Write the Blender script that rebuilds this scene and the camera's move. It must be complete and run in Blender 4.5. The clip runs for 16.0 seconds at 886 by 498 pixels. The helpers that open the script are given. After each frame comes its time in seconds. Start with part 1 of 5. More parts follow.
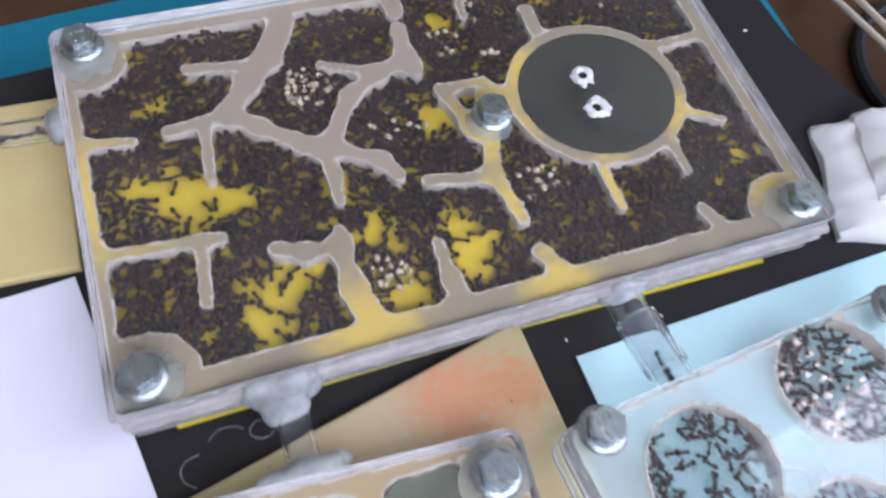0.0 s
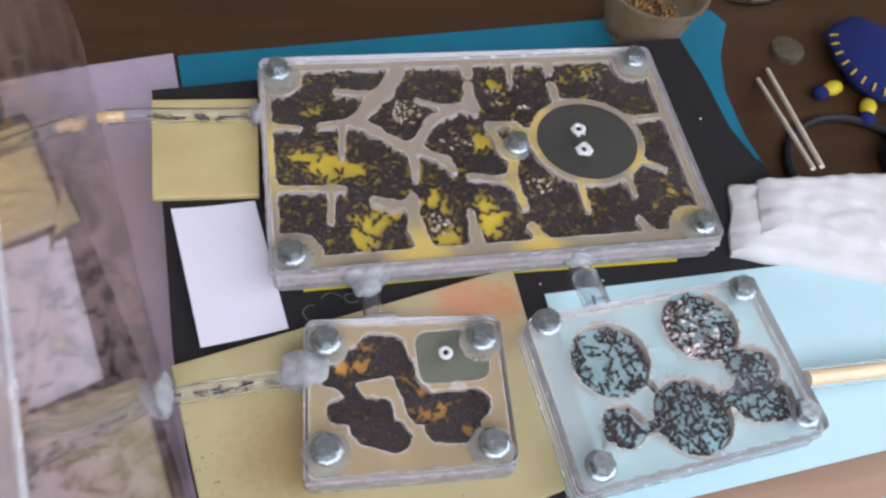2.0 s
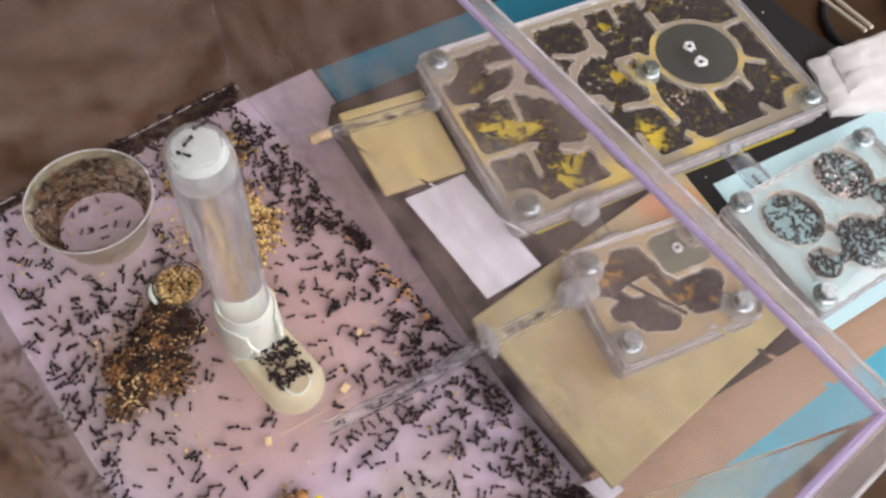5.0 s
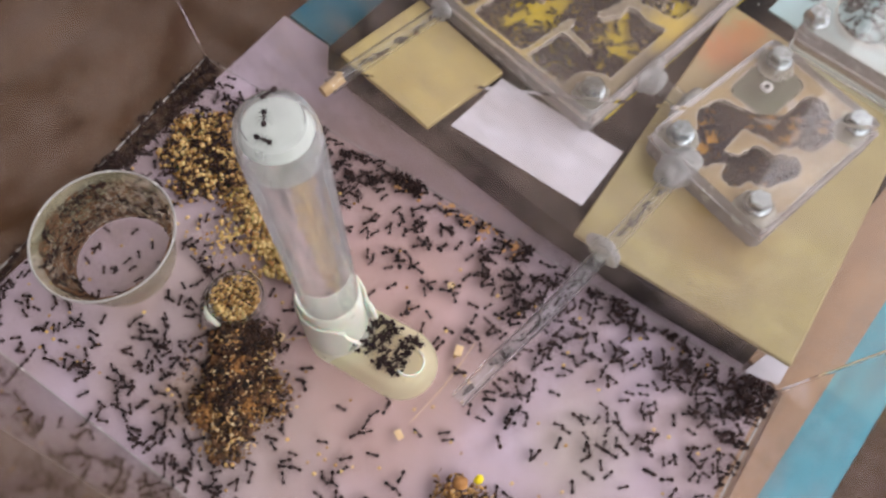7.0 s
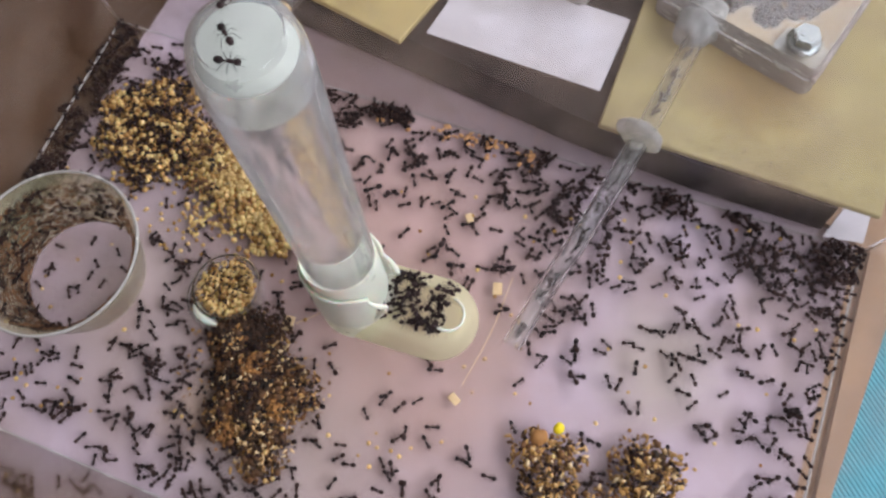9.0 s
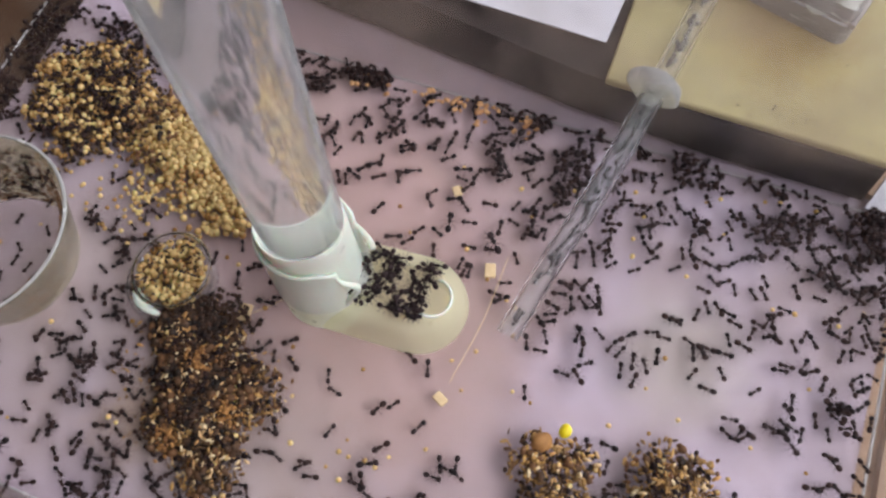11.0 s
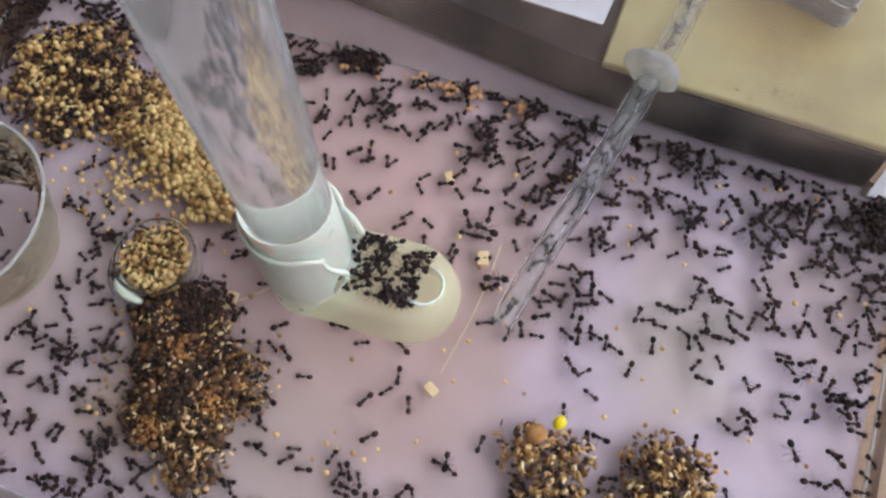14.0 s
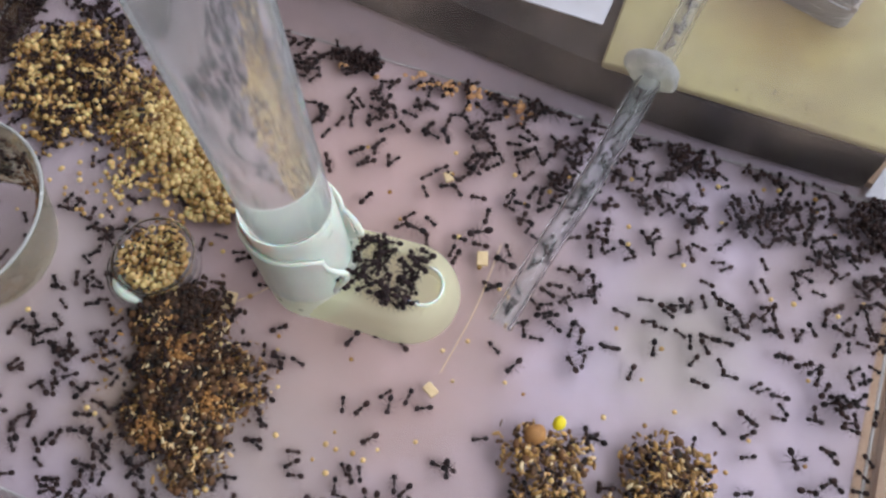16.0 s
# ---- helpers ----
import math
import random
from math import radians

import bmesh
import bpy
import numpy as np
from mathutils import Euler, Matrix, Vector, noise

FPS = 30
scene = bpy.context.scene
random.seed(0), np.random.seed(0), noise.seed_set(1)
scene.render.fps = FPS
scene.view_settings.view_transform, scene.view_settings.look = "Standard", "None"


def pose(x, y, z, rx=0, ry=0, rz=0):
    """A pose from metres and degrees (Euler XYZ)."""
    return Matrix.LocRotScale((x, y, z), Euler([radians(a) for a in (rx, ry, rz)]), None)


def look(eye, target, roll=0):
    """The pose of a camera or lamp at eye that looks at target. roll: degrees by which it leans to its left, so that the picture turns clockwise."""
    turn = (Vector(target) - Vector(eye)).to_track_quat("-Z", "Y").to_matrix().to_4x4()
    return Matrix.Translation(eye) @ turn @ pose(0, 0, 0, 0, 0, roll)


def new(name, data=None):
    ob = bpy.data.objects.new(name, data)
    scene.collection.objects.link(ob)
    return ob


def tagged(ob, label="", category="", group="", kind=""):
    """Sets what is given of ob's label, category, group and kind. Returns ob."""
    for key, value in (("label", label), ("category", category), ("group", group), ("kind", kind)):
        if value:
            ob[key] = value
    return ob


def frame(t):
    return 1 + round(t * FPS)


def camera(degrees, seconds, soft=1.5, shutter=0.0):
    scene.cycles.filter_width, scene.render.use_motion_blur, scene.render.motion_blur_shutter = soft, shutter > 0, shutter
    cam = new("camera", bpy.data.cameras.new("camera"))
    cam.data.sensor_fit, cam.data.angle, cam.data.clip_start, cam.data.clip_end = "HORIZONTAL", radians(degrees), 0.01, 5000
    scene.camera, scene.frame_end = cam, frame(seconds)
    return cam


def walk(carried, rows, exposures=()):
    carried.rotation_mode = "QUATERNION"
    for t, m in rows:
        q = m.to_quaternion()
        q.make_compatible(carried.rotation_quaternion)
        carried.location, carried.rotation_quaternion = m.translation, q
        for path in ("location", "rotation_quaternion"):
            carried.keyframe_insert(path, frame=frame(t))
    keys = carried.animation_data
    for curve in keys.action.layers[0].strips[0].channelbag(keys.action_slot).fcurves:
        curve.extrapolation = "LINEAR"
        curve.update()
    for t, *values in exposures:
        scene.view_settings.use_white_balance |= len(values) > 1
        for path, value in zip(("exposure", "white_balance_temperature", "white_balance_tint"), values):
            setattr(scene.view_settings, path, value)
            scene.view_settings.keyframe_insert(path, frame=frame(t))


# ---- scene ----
cam = camera(57.17, 16.0, soft=2.5, shutter=0.4)
PATH = [
    (0, (0.0300, -0.2015, 0.2455), (0.5130, 0.6580, -1.4940), 11.8),
    (0.5, (0.0290, -0.2335, 0.2695), (0.4780, 0.6540, -1.4660), 13.0),
    (1, (0.01369, -0.25282, 0.29811), (0.07632, -0.12028, 0.03636), 15.90),
    (1.5, (0.00638, -0.28701, 0.32810), (0.06144, -0.13862, 0.07325), 12.23),
    (2, (-0.00091, -0.31691, 0.35597), (0.05462, -0.15987, 0.10647), 12.04),
    (2.5, (-0.02883, -0.32597, 0.37363), (0.02412, -0.16611, 0.12535), 11.12),
    (3, (-0.07275, -0.33218, 0.38481), (-0.01740, -0.17380, 0.13612), 10.13),
    (3.5, (-0.09556, -0.33361, 0.39558), (-0.03513, -0.18205, 0.14383), 10.39),
    (4, (-0.11507, -0.33277, 0.40858), (-0.04624, -0.18743, 0.15532), 11.81),
    (4.2, (-0.12877, -0.32765, 0.41478), (-0.05469, -0.18709, 0.16031), 12.07),
    (6.3, (-0.20581, -0.25531, 0.40056), (-0.11564, -0.15593, 0.13225), 3.56),
    (6.5, (-0.20499, -0.24737, 0.39055), (-0.11444, -0.15263, 0.12069), 3.37),
    (7, (-0.20912, -0.24246, 0.36547), (-0.12646, -0.14594, 0.09372), -2.67),
    (7.5, (-0.20429, -0.22884, 0.34914), (-0.12876, -0.13890, 0.07309), -7.86),
    (8, (-0.20604, -0.22321, 0.33484), (-0.13040, -0.13968, 0.05681), -9.03),
    (8.5, (-0.20844, -0.21680, 0.32574), (-0.13421, -0.14069, 0.04521), -10.01),
    (9, (-0.21112, -0.21051, 0.31340), (-0.13504, -0.13678, 0.03273), -10.77),
    (9.2, (-0.20854, -0.20759, 0.30802), (-0.13159, -0.13549, 0.02716), -10.60),
    (11.5, (-0.21623, -0.21087, 0.25653), (-0.12551, -0.13368, -0.01881), -7.52),
    (12, (-0.21364, -0.20928, 0.25567), (-0.12515, -0.13626, -0.02153), -6.61),
    (12.5, (-0.21109, -0.20970, 0.25632), (-0.12603, -0.13641, -0.02187), -7.58),
    (13, (-0.21374, -0.21114, 0.25427), (-0.12632, -0.13620, -0.02275), -7.28),
    (13.5, (-0.21784, -0.21260, 0.25161), (-0.12570, -0.13616, -0.02346), -6.63),
    (14, (-0.21574, -0.21063, 0.25351), (-0.12532, -0.13686, -0.02287), -6.31),
    (14.5, (-0.21386, -0.20626, 0.25540), (-0.12531, -0.13754, -0.02287), -5.10),
    (15, (-0.21799, -0.21182, 0.25249), (-0.12386, -0.13647, -0.02222), -5.93),
    (15.5, (-0.21861, -0.21418, 0.25058), (-0.12372, -0.13587, -0.02304), -6.60),
    (16, (-0.21535, -0.20888, 0.25395), (-0.12516, -0.13718, -0.02304), -5.58),
]
walk(cam, [(t, look(eye, target, roll)) for t, eye, target, roll in PATH], exposures=[(0.0, 0.05, 5650, 17), (2.0, -0.16, 6000, 18), (3.5, -0.02, 6550, 19), (6.5, -0.10, 6800, 17), (9.0, -0.12, 6500, 13), (12.0, -0.14, 6300, 11), (16.0, -0.14, 6000, 7)])

# ---- light: daylight from a large window beside the table, and an added south lamp ----
world = bpy.data.worlds.new("daylight")
scene.world = world
world.use_nodes = True
wn = world.node_tree.nodes
sky = wn.new("ShaderNodeTexSky")
sky.sky_type = "NISHITA"
sky.sun_disc = False
sky.sun_elevation, sky.sun_rotation = radians(40), radians(80)
world.node_tree.links.new(sky.outputs[0], wn["Background"].inputs[0])
wn["Background"].inputs[1].default_value = 0.1


def window_light(name, m, width, height, watts, colour):
    data = bpy.data.lights.new(name, "AREA")
    data.shape, data.size, data.size_y, data.energy, data.color = "RECTANGLE", width, height, watts, colour
    ob = new(name, data)
    ob.matrix_world = m
    return ob


window_light("window_daylight", look((0.93, -0.53, 0.87), (0.0, -0.53, 0.87)), 0.98, 1.22, 10.0, (0.93, 0.97, 1.0))
# added lamp out of view that brightens the near side
window_light("added_south_fill", look((0.10, -1.03, 1.12), (0.10, 0.0, 1.12)), 1.26, 1.1, 23, (0.93, 0.97, 1.0))


# ---- materials ----
def material(name, base, second=None, rough=0.6, scale=60.0, fine=900.0, bump=0.0, mix=1.0, metal=0.0, transmission=0.0, ior=1.45, stretch=(1, 1, 1), per="", spread=0.5, coat=0.0, rough_var=0.1, sss=0.0, patch=0.3):
    m = bpy.data.materials.new(name)
    m.use_nodes = True
    nt = m.node_tree
    b = nt.nodes["Principled BSDF"]
    b.inputs["Roughness"].default_value = rough
    b.inputs["Metallic"].default_value = metal
    b.inputs["Transmission Weight"].default_value = transmission
    b.inputs["IOR"].default_value = ior
    b.inputs["Coat Weight"].default_value = coat
    if sss:
        b.inputs["Subsurface Weight"].default_value = sss
        b.inputs["Subsurface Scale"].default_value = 0.003
    second = second or tuple(v * 0.75 for v in base)
    tc = nt.nodes.new("ShaderNodeTexCoord")
    mp = nt.nodes.new("ShaderNodeMapping")
    mp.inputs["Scale"].default_value = stretch
    nt.links.new(tc.outputs["Object"], mp.inputs["Vector"])
    big = nt.nodes.new("ShaderNodeTexNoise")
    big.inputs["Scale"].default_value, big.inputs["Detail"].default_value = scale, 5
    small = nt.nodes.new("ShaderNodeTexNoise")
    small.inputs["Scale"].default_value, small.inputs["Detail"].default_value = fine, 3
    for n in (big, small):
        nt.links.new(mp.outputs[0], n.inputs["Vector"])
    add = nt.nodes.new("ShaderNodeMath")
    add.operation = "MULTIPLY_ADD"
    add.inputs[1].default_value = 0.35
    nt.links.new(small.outputs["Fac"], add.inputs[0])
    nt.links.new(big.outputs["Fac"], add.inputs[2])
    ramp = nt.nodes.new("ShaderNodeValToRGB")
    ramp.color_ramp.elements[0].position, ramp.color_ramp.elements[1].position = 0.675 - spread / 2, 0.675 + spread / 2
    ramp.color_ramp.elements[0].color, ramp.color_ramp.elements[1].color = (*second, 1), (*base, 1)
    last = add.outputs[0]
    if per:
        if per == "island":
            g = nt.nodes.new("ShaderNodeNewGeometry")
            out = g.outputs["Random Per Island"]
        else:
            g = nt.nodes.new("ShaderNodeObjectInfo")
            out = g.outputs["Random"]
        part_of = nt.nodes.new("ShaderNodeMath")
        part_of.operation = "MULTIPLY_ADD"
        part_of.inputs[1].default_value, part_of.inputs[2].default_value = mix, 0.675 - 0.675 * patch - 0.5 * mix
        nt.links.new(out, part_of.inputs[0])
        mm = nt.nodes.new("ShaderNodeMath")
        mm.operation = "MULTIPLY_ADD"
        mm.inputs[1].default_value = patch
        nt.links.new(last, mm.inputs[0])
        nt.links.new(part_of.outputs[0], mm.inputs[2])
        last = mm.outputs[0]
    nt.links.new(last, ramp.inputs[0])
    nt.links.new(ramp.outputs[0], b.inputs["Base Color"])
    if rough_var:
        rr = nt.nodes.new("ShaderNodeMapRange")
        rr.inputs["To Min"].default_value, rr.inputs["To Max"].default_value = max(0.0, rough - rough_var), min(1.0, rough + rough_var)
        nt.links.new(big.outputs["Fac"], rr.inputs["Value"])
        nt.links.new(rr.outputs[0], b.inputs["Roughness"])
    if bump:
        bp = nt.nodes.new("ShaderNodeBump")
        bp.inputs["Strength"].default_value, bp.inputs["Distance"].default_value = bump, 0.0006
        nt.links.new(small.outputs["Fac"], bp.inputs["Height"])
        nt.links.new(bp.outputs[0], b.inputs["Normal"])
    return m


TABLE = material("brown_table", (0.080, 0.040, 0.018), (0.052, 0.025, 0.012), 0.55, 9, 160, 0.12, stretch=(1, 6, 1))
BOARD = material("tan_board", (0.48, 0.31, 0.20), (0.38, 0.235, 0.145), 0.6, 20, 500, 0.15, stretch=(1, 5, 1))
TEAL = material("teal_mat", (0.008, 0.20, 0.29), (0.007, 0.16, 0.25), 0.7, 40, 1200, 0.5)
TEAL_STRIP = material("pale_teal_mat", (0.13, 0.54, 0.68), (0.09, 0.46, 0.60), 0.7, 40, 1200, 0.5)
FOAM = material("black_foam", (0.019, 0.016, 0.016), (0.012, 0.010, 0.010), 0.9, 120, 2200, 0.6)
# white paper; the lilac cast of box and window light is in its colour
LILAC = material("lilac_cast_paper", (0.49, 0.405, 0.495), (0.37, 0.285, 0.305), 0.55, 16, 700, 0.1, spread=0.45)
CREAM = material("cream_foam_sheet", (0.62, 0.50, 0.23), (0.55, 0.42, 0.18), 0.85, 45, 1800, 0.4)
WHITE_CARD = material("white_card", (0.78, 0.75, 0.82), (0.74, 0.71, 0.76), 0.7, 40, 900, 0.05)
BLUE_PAPER = material("pale_blue_sheet", (0.58, 0.80, 0.82), (0.52, 0.75, 0.78), 0.6, 20, 700, 0.08)
TISSUE = material("white_tissue", (0.80, 0.775, 0.75), (0.72, 0.69, 0.66), 0.9, 80, 1500, 0.4)
ACRYLIC = material("clear_acrylic", (0.97, 0.98, 0.98), (0.93, 0.95, 0.95), 0.03, 30, 200, 0.0, transmission=1.0, ior=1.49, rough_var=0.02)
BOX_ACRYLIC = material("clear_box_plastic", (0.985, 0.975, 0.99), (0.96, 0.95, 0.97), 0.03, 18, 200, 0.0, transmission=1.0, ior=1.2, rough_var=0.02)
EDGE = material("polished_acrylic_edge", (0.55, 0.47, 0.66), (0.48, 0.40, 0.58), 0.15, 60, 400, 0.0, transmission=0.5)
GLASS = material("tube_glass", (0.99, 0.995, 0.99), (0.98, 0.985, 0.98), 0.05, 60, 300, 0.0, transmission=1.0, ior=1.36, rough_var=0.01)
WATER = material("water", (0.99, 0.995, 0.99), (0.98, 0.985, 0.98), 0.0, 60, 300, 0.0, transmission=1.0, ior=1.36, rough_var=0.0)
HOSE = material("clear_hose", (0.97, 0.98, 0.98), (0.92, 0.93, 0.94), 0.04, 120, 700, 0.0, transmission=1.0, ior=1.3, rough_var=0.03)
SILICONE = material("milky_silicone", (0.96, 0.97, 0.97), (0.84, 0.87, 0.88), 0.10, 220, 500, 0.6, transmission=0.8, ior=1.3, rough_var=0.06)
PLASTER = material("beige_nest_wall", (0.28, 0.220, 0.125), (0.235, 0.180, 0.135), 0.7, 30, 900, 0.25)
RIM = material("pale_cut_edge", (0.52, 0.45, 0.38), (0.38, 0.32, 0.27), 0.75, 200, 1500, 0.4)
YELLOW = material("yellow_nest_floor", (0.60, 0.42, 0.010), (0.44, 0.30, 0.012), 0.7, 50, 900, 0.2)
ORANGE_BODY = material("orange_nest_wall", (0.37, 0.25, 0.115), (0.30, 0.22, 0.125), 0.75, 60, 900, 0.2)
ORANGE = material("orange_nest_floor", (0.62, 0.30, 0.03), (0.50, 0.22, 0.02), 0.7, 80, 900, 0.2)
FROST = material("frosted_acrylic", (0.86, 0.92, 0.90), (0.78, 0.85, 0.83), 0.30, 30, 600, 0.1, transmission=0.8, ior=1.2)
DARKGREEN = material("dark_wet_sponge", (0.026, 0.027, 0.018), (0.014, 0.014, 0.011), 0.45, 60, 300, 0.0)
OLIVE = material("olive_wet_sponge", (0.13, 0.135, 0.085), (0.09, 0.095, 0.06), 0.5, 70, 900, 0.3)
STEEL = material("zinc_plated_steel", (0.54, 0.59, 0.60), (0.36, 0.40, 0.41), 0.26, 300, 2500, 0.25, metal=1.0)
BURR = material("white_drill_burr", (0.85, 0.84, 0.82), (0.7, 0.69, 0.66), 0.6, 600, 2500, 0.5)
HOLE = material("hole_shade", (0.02, 0.016, 0.013), None, 0.8)
ANT = material("dark_brown_ant", (0.034, 0.019, 0.020), (0.010, 0.006, 0.007), 0.5, 300, 2500, 0.1, per="object", spread=0.9)
ANT_NEST = material("dark_brown_nest_ant", (0.036, 0.017, 0.015), (0.008, 0.004, 0.005), 0.5, 300, 2500, 0.1, per="island", spread=0.9)
SEED = material("millet_seed", (0.66, 0.45, 0.19), (0.25, 0.125, 0.035), 0.25, 140, 2500, 0.1, per="island", spread=0.9, mix=0.95, patch=1.0, sss=0.15)
CHAFF = material("seed_husk", (0.50, 0.28, 0.09), (0.07, 0.032, 0.014), 0.7, 150, 2500, 0.3, per="island", spread=0.7, mix=0.55, patch=2.2)
DARK_DEBRIS = material("black_refuse", (0.060, 0.024, 0.012), (0.007, 0.004, 0.004), 0.7, 150, 2500, 0.4, per="island", spread=0.8, mix=0.6, patch=1.6)
CRUST = material("orange_crust", (0.42, 0.20, 0.06), (0.16, 0.06, 0.02), 0.7, 150, 2500, 0.3, per="island", spread=0.8, mix=0.7, patch=1.2)
FLECK = material("pale_husk_fleck", (0.72, 0.56, 0.34), (0.55, 0.28, 0.09), 0.6, 150, 2500, 0.3, per="island", spread=0.8, mix=0.9, patch=0.6)
DEBRIS = material("dark_refuse", (0.17, 0.075, 0.03), (0.012, 0.007, 0.005), 0.75, 150, 2500, 0.4, per="island", spread=0.8, mix=0.5, patch=2.2)
BROOD = material("cream_brood", (0.50, 0.40, 0.28), (0.34, 0.25, 0.16), 0.5, 400, 1500, 0.1, per="island", spread=0.9)
WOOD = material("pale_wood", (0.70, 0.52, 0.31), (0.58, 0.40, 0.22), 0.65, 60, 900, 0.2, stretch=(8, 8, 1))
TABLE.node_tree.nodes["Principled BSDF"].inputs["Specular IOR Level"].default_value = 0.18
for m in (ANT, ANT_NEST):
    m.node_tree.nodes["Principled BSDF"].inputs["Specular IOR Level"].default_value = 0.22
PALE_STICK = material("pale_birch_stick", (0.86, 0.77, 0.62), (0.76, 0.65, 0.50), 0.6, 60, 900, 0.2, stretch=(1, 1, 6))
DIM_GLASS = material("dull_glass", (0.20, 0.165, 0.11), (0.12, 0.10, 0.065), 0.2, 160, 400, 0.1, transmission=0.4, ior=1.3)
CORK = material("cork_stopper", (0.62, 0.43, 0.22), (0.45, 0.29, 0.14), 0.8, 250, 1500, 0.4)
CUP_WHITE = material("white_drinker_plastic", (0.72, 0.74, 0.66), (0.62, 0.65, 0.57), 0.30, 60, 700, 0.05, sss=0.3)
CUP_CREAM = material("cream_drinker_plastic", (0.95, 0.93, 0.76), (0.90, 0.87, 0.68), 0.35, 90, 700, 0.05, transmission=0.9, ior=1.12)
CUP_PALE = material("pale_drinker_plastic", (0.95, 0.95, 0.88), (0.90, 0.90, 0.82), 0.3, 60, 700, 0.05, transmission=0.85, ior=1.12)
TUB = material("stained_clear_tub", (0.95, 0.93, 0.80), (0.80, 0.73, 0.50), 0.12, 70, 500, 0.2, transmission=0.95, ior=1.25, spread=0.5)
YELLOW_BEAD = material("yellow_bead", (0.80, 0.66, 0.01), (0.7, 0.5, 0.01), 0.4, 200)
WALLPAINT = material("room_wall_paint", (0.76, 0.72, 0.66), (0.71, 0.67, 0.61), 0.8, 3, 80, 0.1)
CEILINGPAINT = material("ceiling_paint", (0.78, 0.77, 0.74), (0.72, 0.71, 0.68), 0.8, 3, 80, 0.1)
FLOORING = material("room_floor", (0.25, 0.17, 0.11), (0.2, 0.13, 0.08), 0.5, 4, 60, 0.1)
NAVY = material("navy_felt", (0.012, 0.022, 0.15), (0.008, 0.014, 0.10), 0.9, 200, 2000, 0.5)
BLACK = material("black_rubber", (0.018, 0.018, 0.02), (0.012, 0.012, 0.013), 0.5, 100, 1500, 0.2)
YELLOW_SHEET = material("yellow_plastic_sheet", (0.72, 0.56, 0.02), (0.62, 0.48, 0.02), 0.4, 60)


FROSTED_EDGE = material("milky_acrylic_edge", (0.76, 0.74, 0.74), (0.58, 0.56, 0.56), 0.25, 120, 900, 0.5, transmission=0.45, ior=1.3, stretch=(1, 1, 6), spread=0.35)


def hazed(m, colour, low, high, scale, stretch=(1, 1, 1)):
    """A dusty film over a clear material: part of the light is scattered, in streaks."""
    nt = m.node_tree
    out, b = nt.nodes["Material Output"], nt.nodes["Principled BSDF"]
    film, front, back = nt.nodes.new("ShaderNodeMixShader"), nt.nodes.new("ShaderNodeBsdfDiffuse"), nt.nodes.new("ShaderNodeBsdfTranslucent")
    front.inputs["Color"].default_value = back.inputs["Color"].default_value = (*colour, 1)
    nt.links.new(front.outputs[0], film.inputs[1])
    nt.links.new(back.outputs[0], film.inputs[2])
    tc, mp, n = nt.nodes.new("ShaderNodeTexCoord"), nt.nodes.new("ShaderNodeMapping"), nt.nodes.new("ShaderNodeTexNoise")
    mp.inputs["Scale"].default_value = stretch
    n.inputs["Scale"].default_value, n.inputs["Detail"].default_value = scale, 6
    r = nt.nodes.new("ShaderNodeMapRange")
    r.inputs["From Min"].default_value, r.inputs["From Max"].default_value = 0.3, 0.7
    r.inputs["To Min"].default_value, r.inputs["To Max"].default_value = low, high
    mix = nt.nodes.new("ShaderNodeMixShader")
    nt.links.new(tc.outputs["Object"], mp.inputs["Vector"])
    nt.links.new(mp.outputs[0], n.inputs["Vector"])
    nt.links.new(n.outputs["Fac"], r.inputs["Value"])
    nt.links.new(r.outputs[0], mix.inputs[0])
    nt.links.new(b.outputs[0], mix.inputs[1])
    nt.links.new(film.outputs[0], mix.inputs[2])
    nt.links.new(mix.outputs[0], out.inputs["Surface"])


def stained(m, centre, radius, colour, strength):
    """A soft-edged stain or painted shade on a sheet, in the sheet's own coordinates."""
    nt = m.node_tree
    b = nt.nodes["Principled BSDF"]
    old = b.inputs["Base Color"].links[0].from_socket
    tc, n, add, dist, r, mix = (nt.nodes.new(k) for k in ("ShaderNodeTexCoord", "ShaderNodeTexNoise", "ShaderNodeVectorMath", "ShaderNodeVectorMath", "ShaderNodeMapRange", "ShaderNodeMix"))
    n.inputs["Scale"].default_value = 45
    add.operation, dist.operation, mix.data_type = "MULTIPLY_ADD", "DISTANCE", "RGBA"
    add.inputs[1].default_value = (0.02, 0.02, 0.0)
    dist.inputs[1].default_value = (centre[0] + 0.01, centre[1] + 0.01, centre[2])
    r.inputs["From Min"].default_value, r.inputs["From Max"].default_value = radius, radius * 0.3
    r.inputs["To Min"].default_value, r.inputs["To Max"].default_value = 0.0, strength
    nt.links.new(n.outputs["Color"], add.inputs[0])
    nt.links.new(tc.outputs["Object"], add.inputs[2])
    nt.links.new(add.outputs[0], dist.inputs[0])
    nt.links.new(dist.outputs["Value"], r.inputs["Value"])
    nt.links.new(r.outputs[0], mix.inputs["Factor"])
    nt.links.new(old, mix.inputs[6])
    mix.inputs[7].default_value = (*colour, 1)
    nt.links.new(mix.outputs[2], b.inputs["Base Color"])


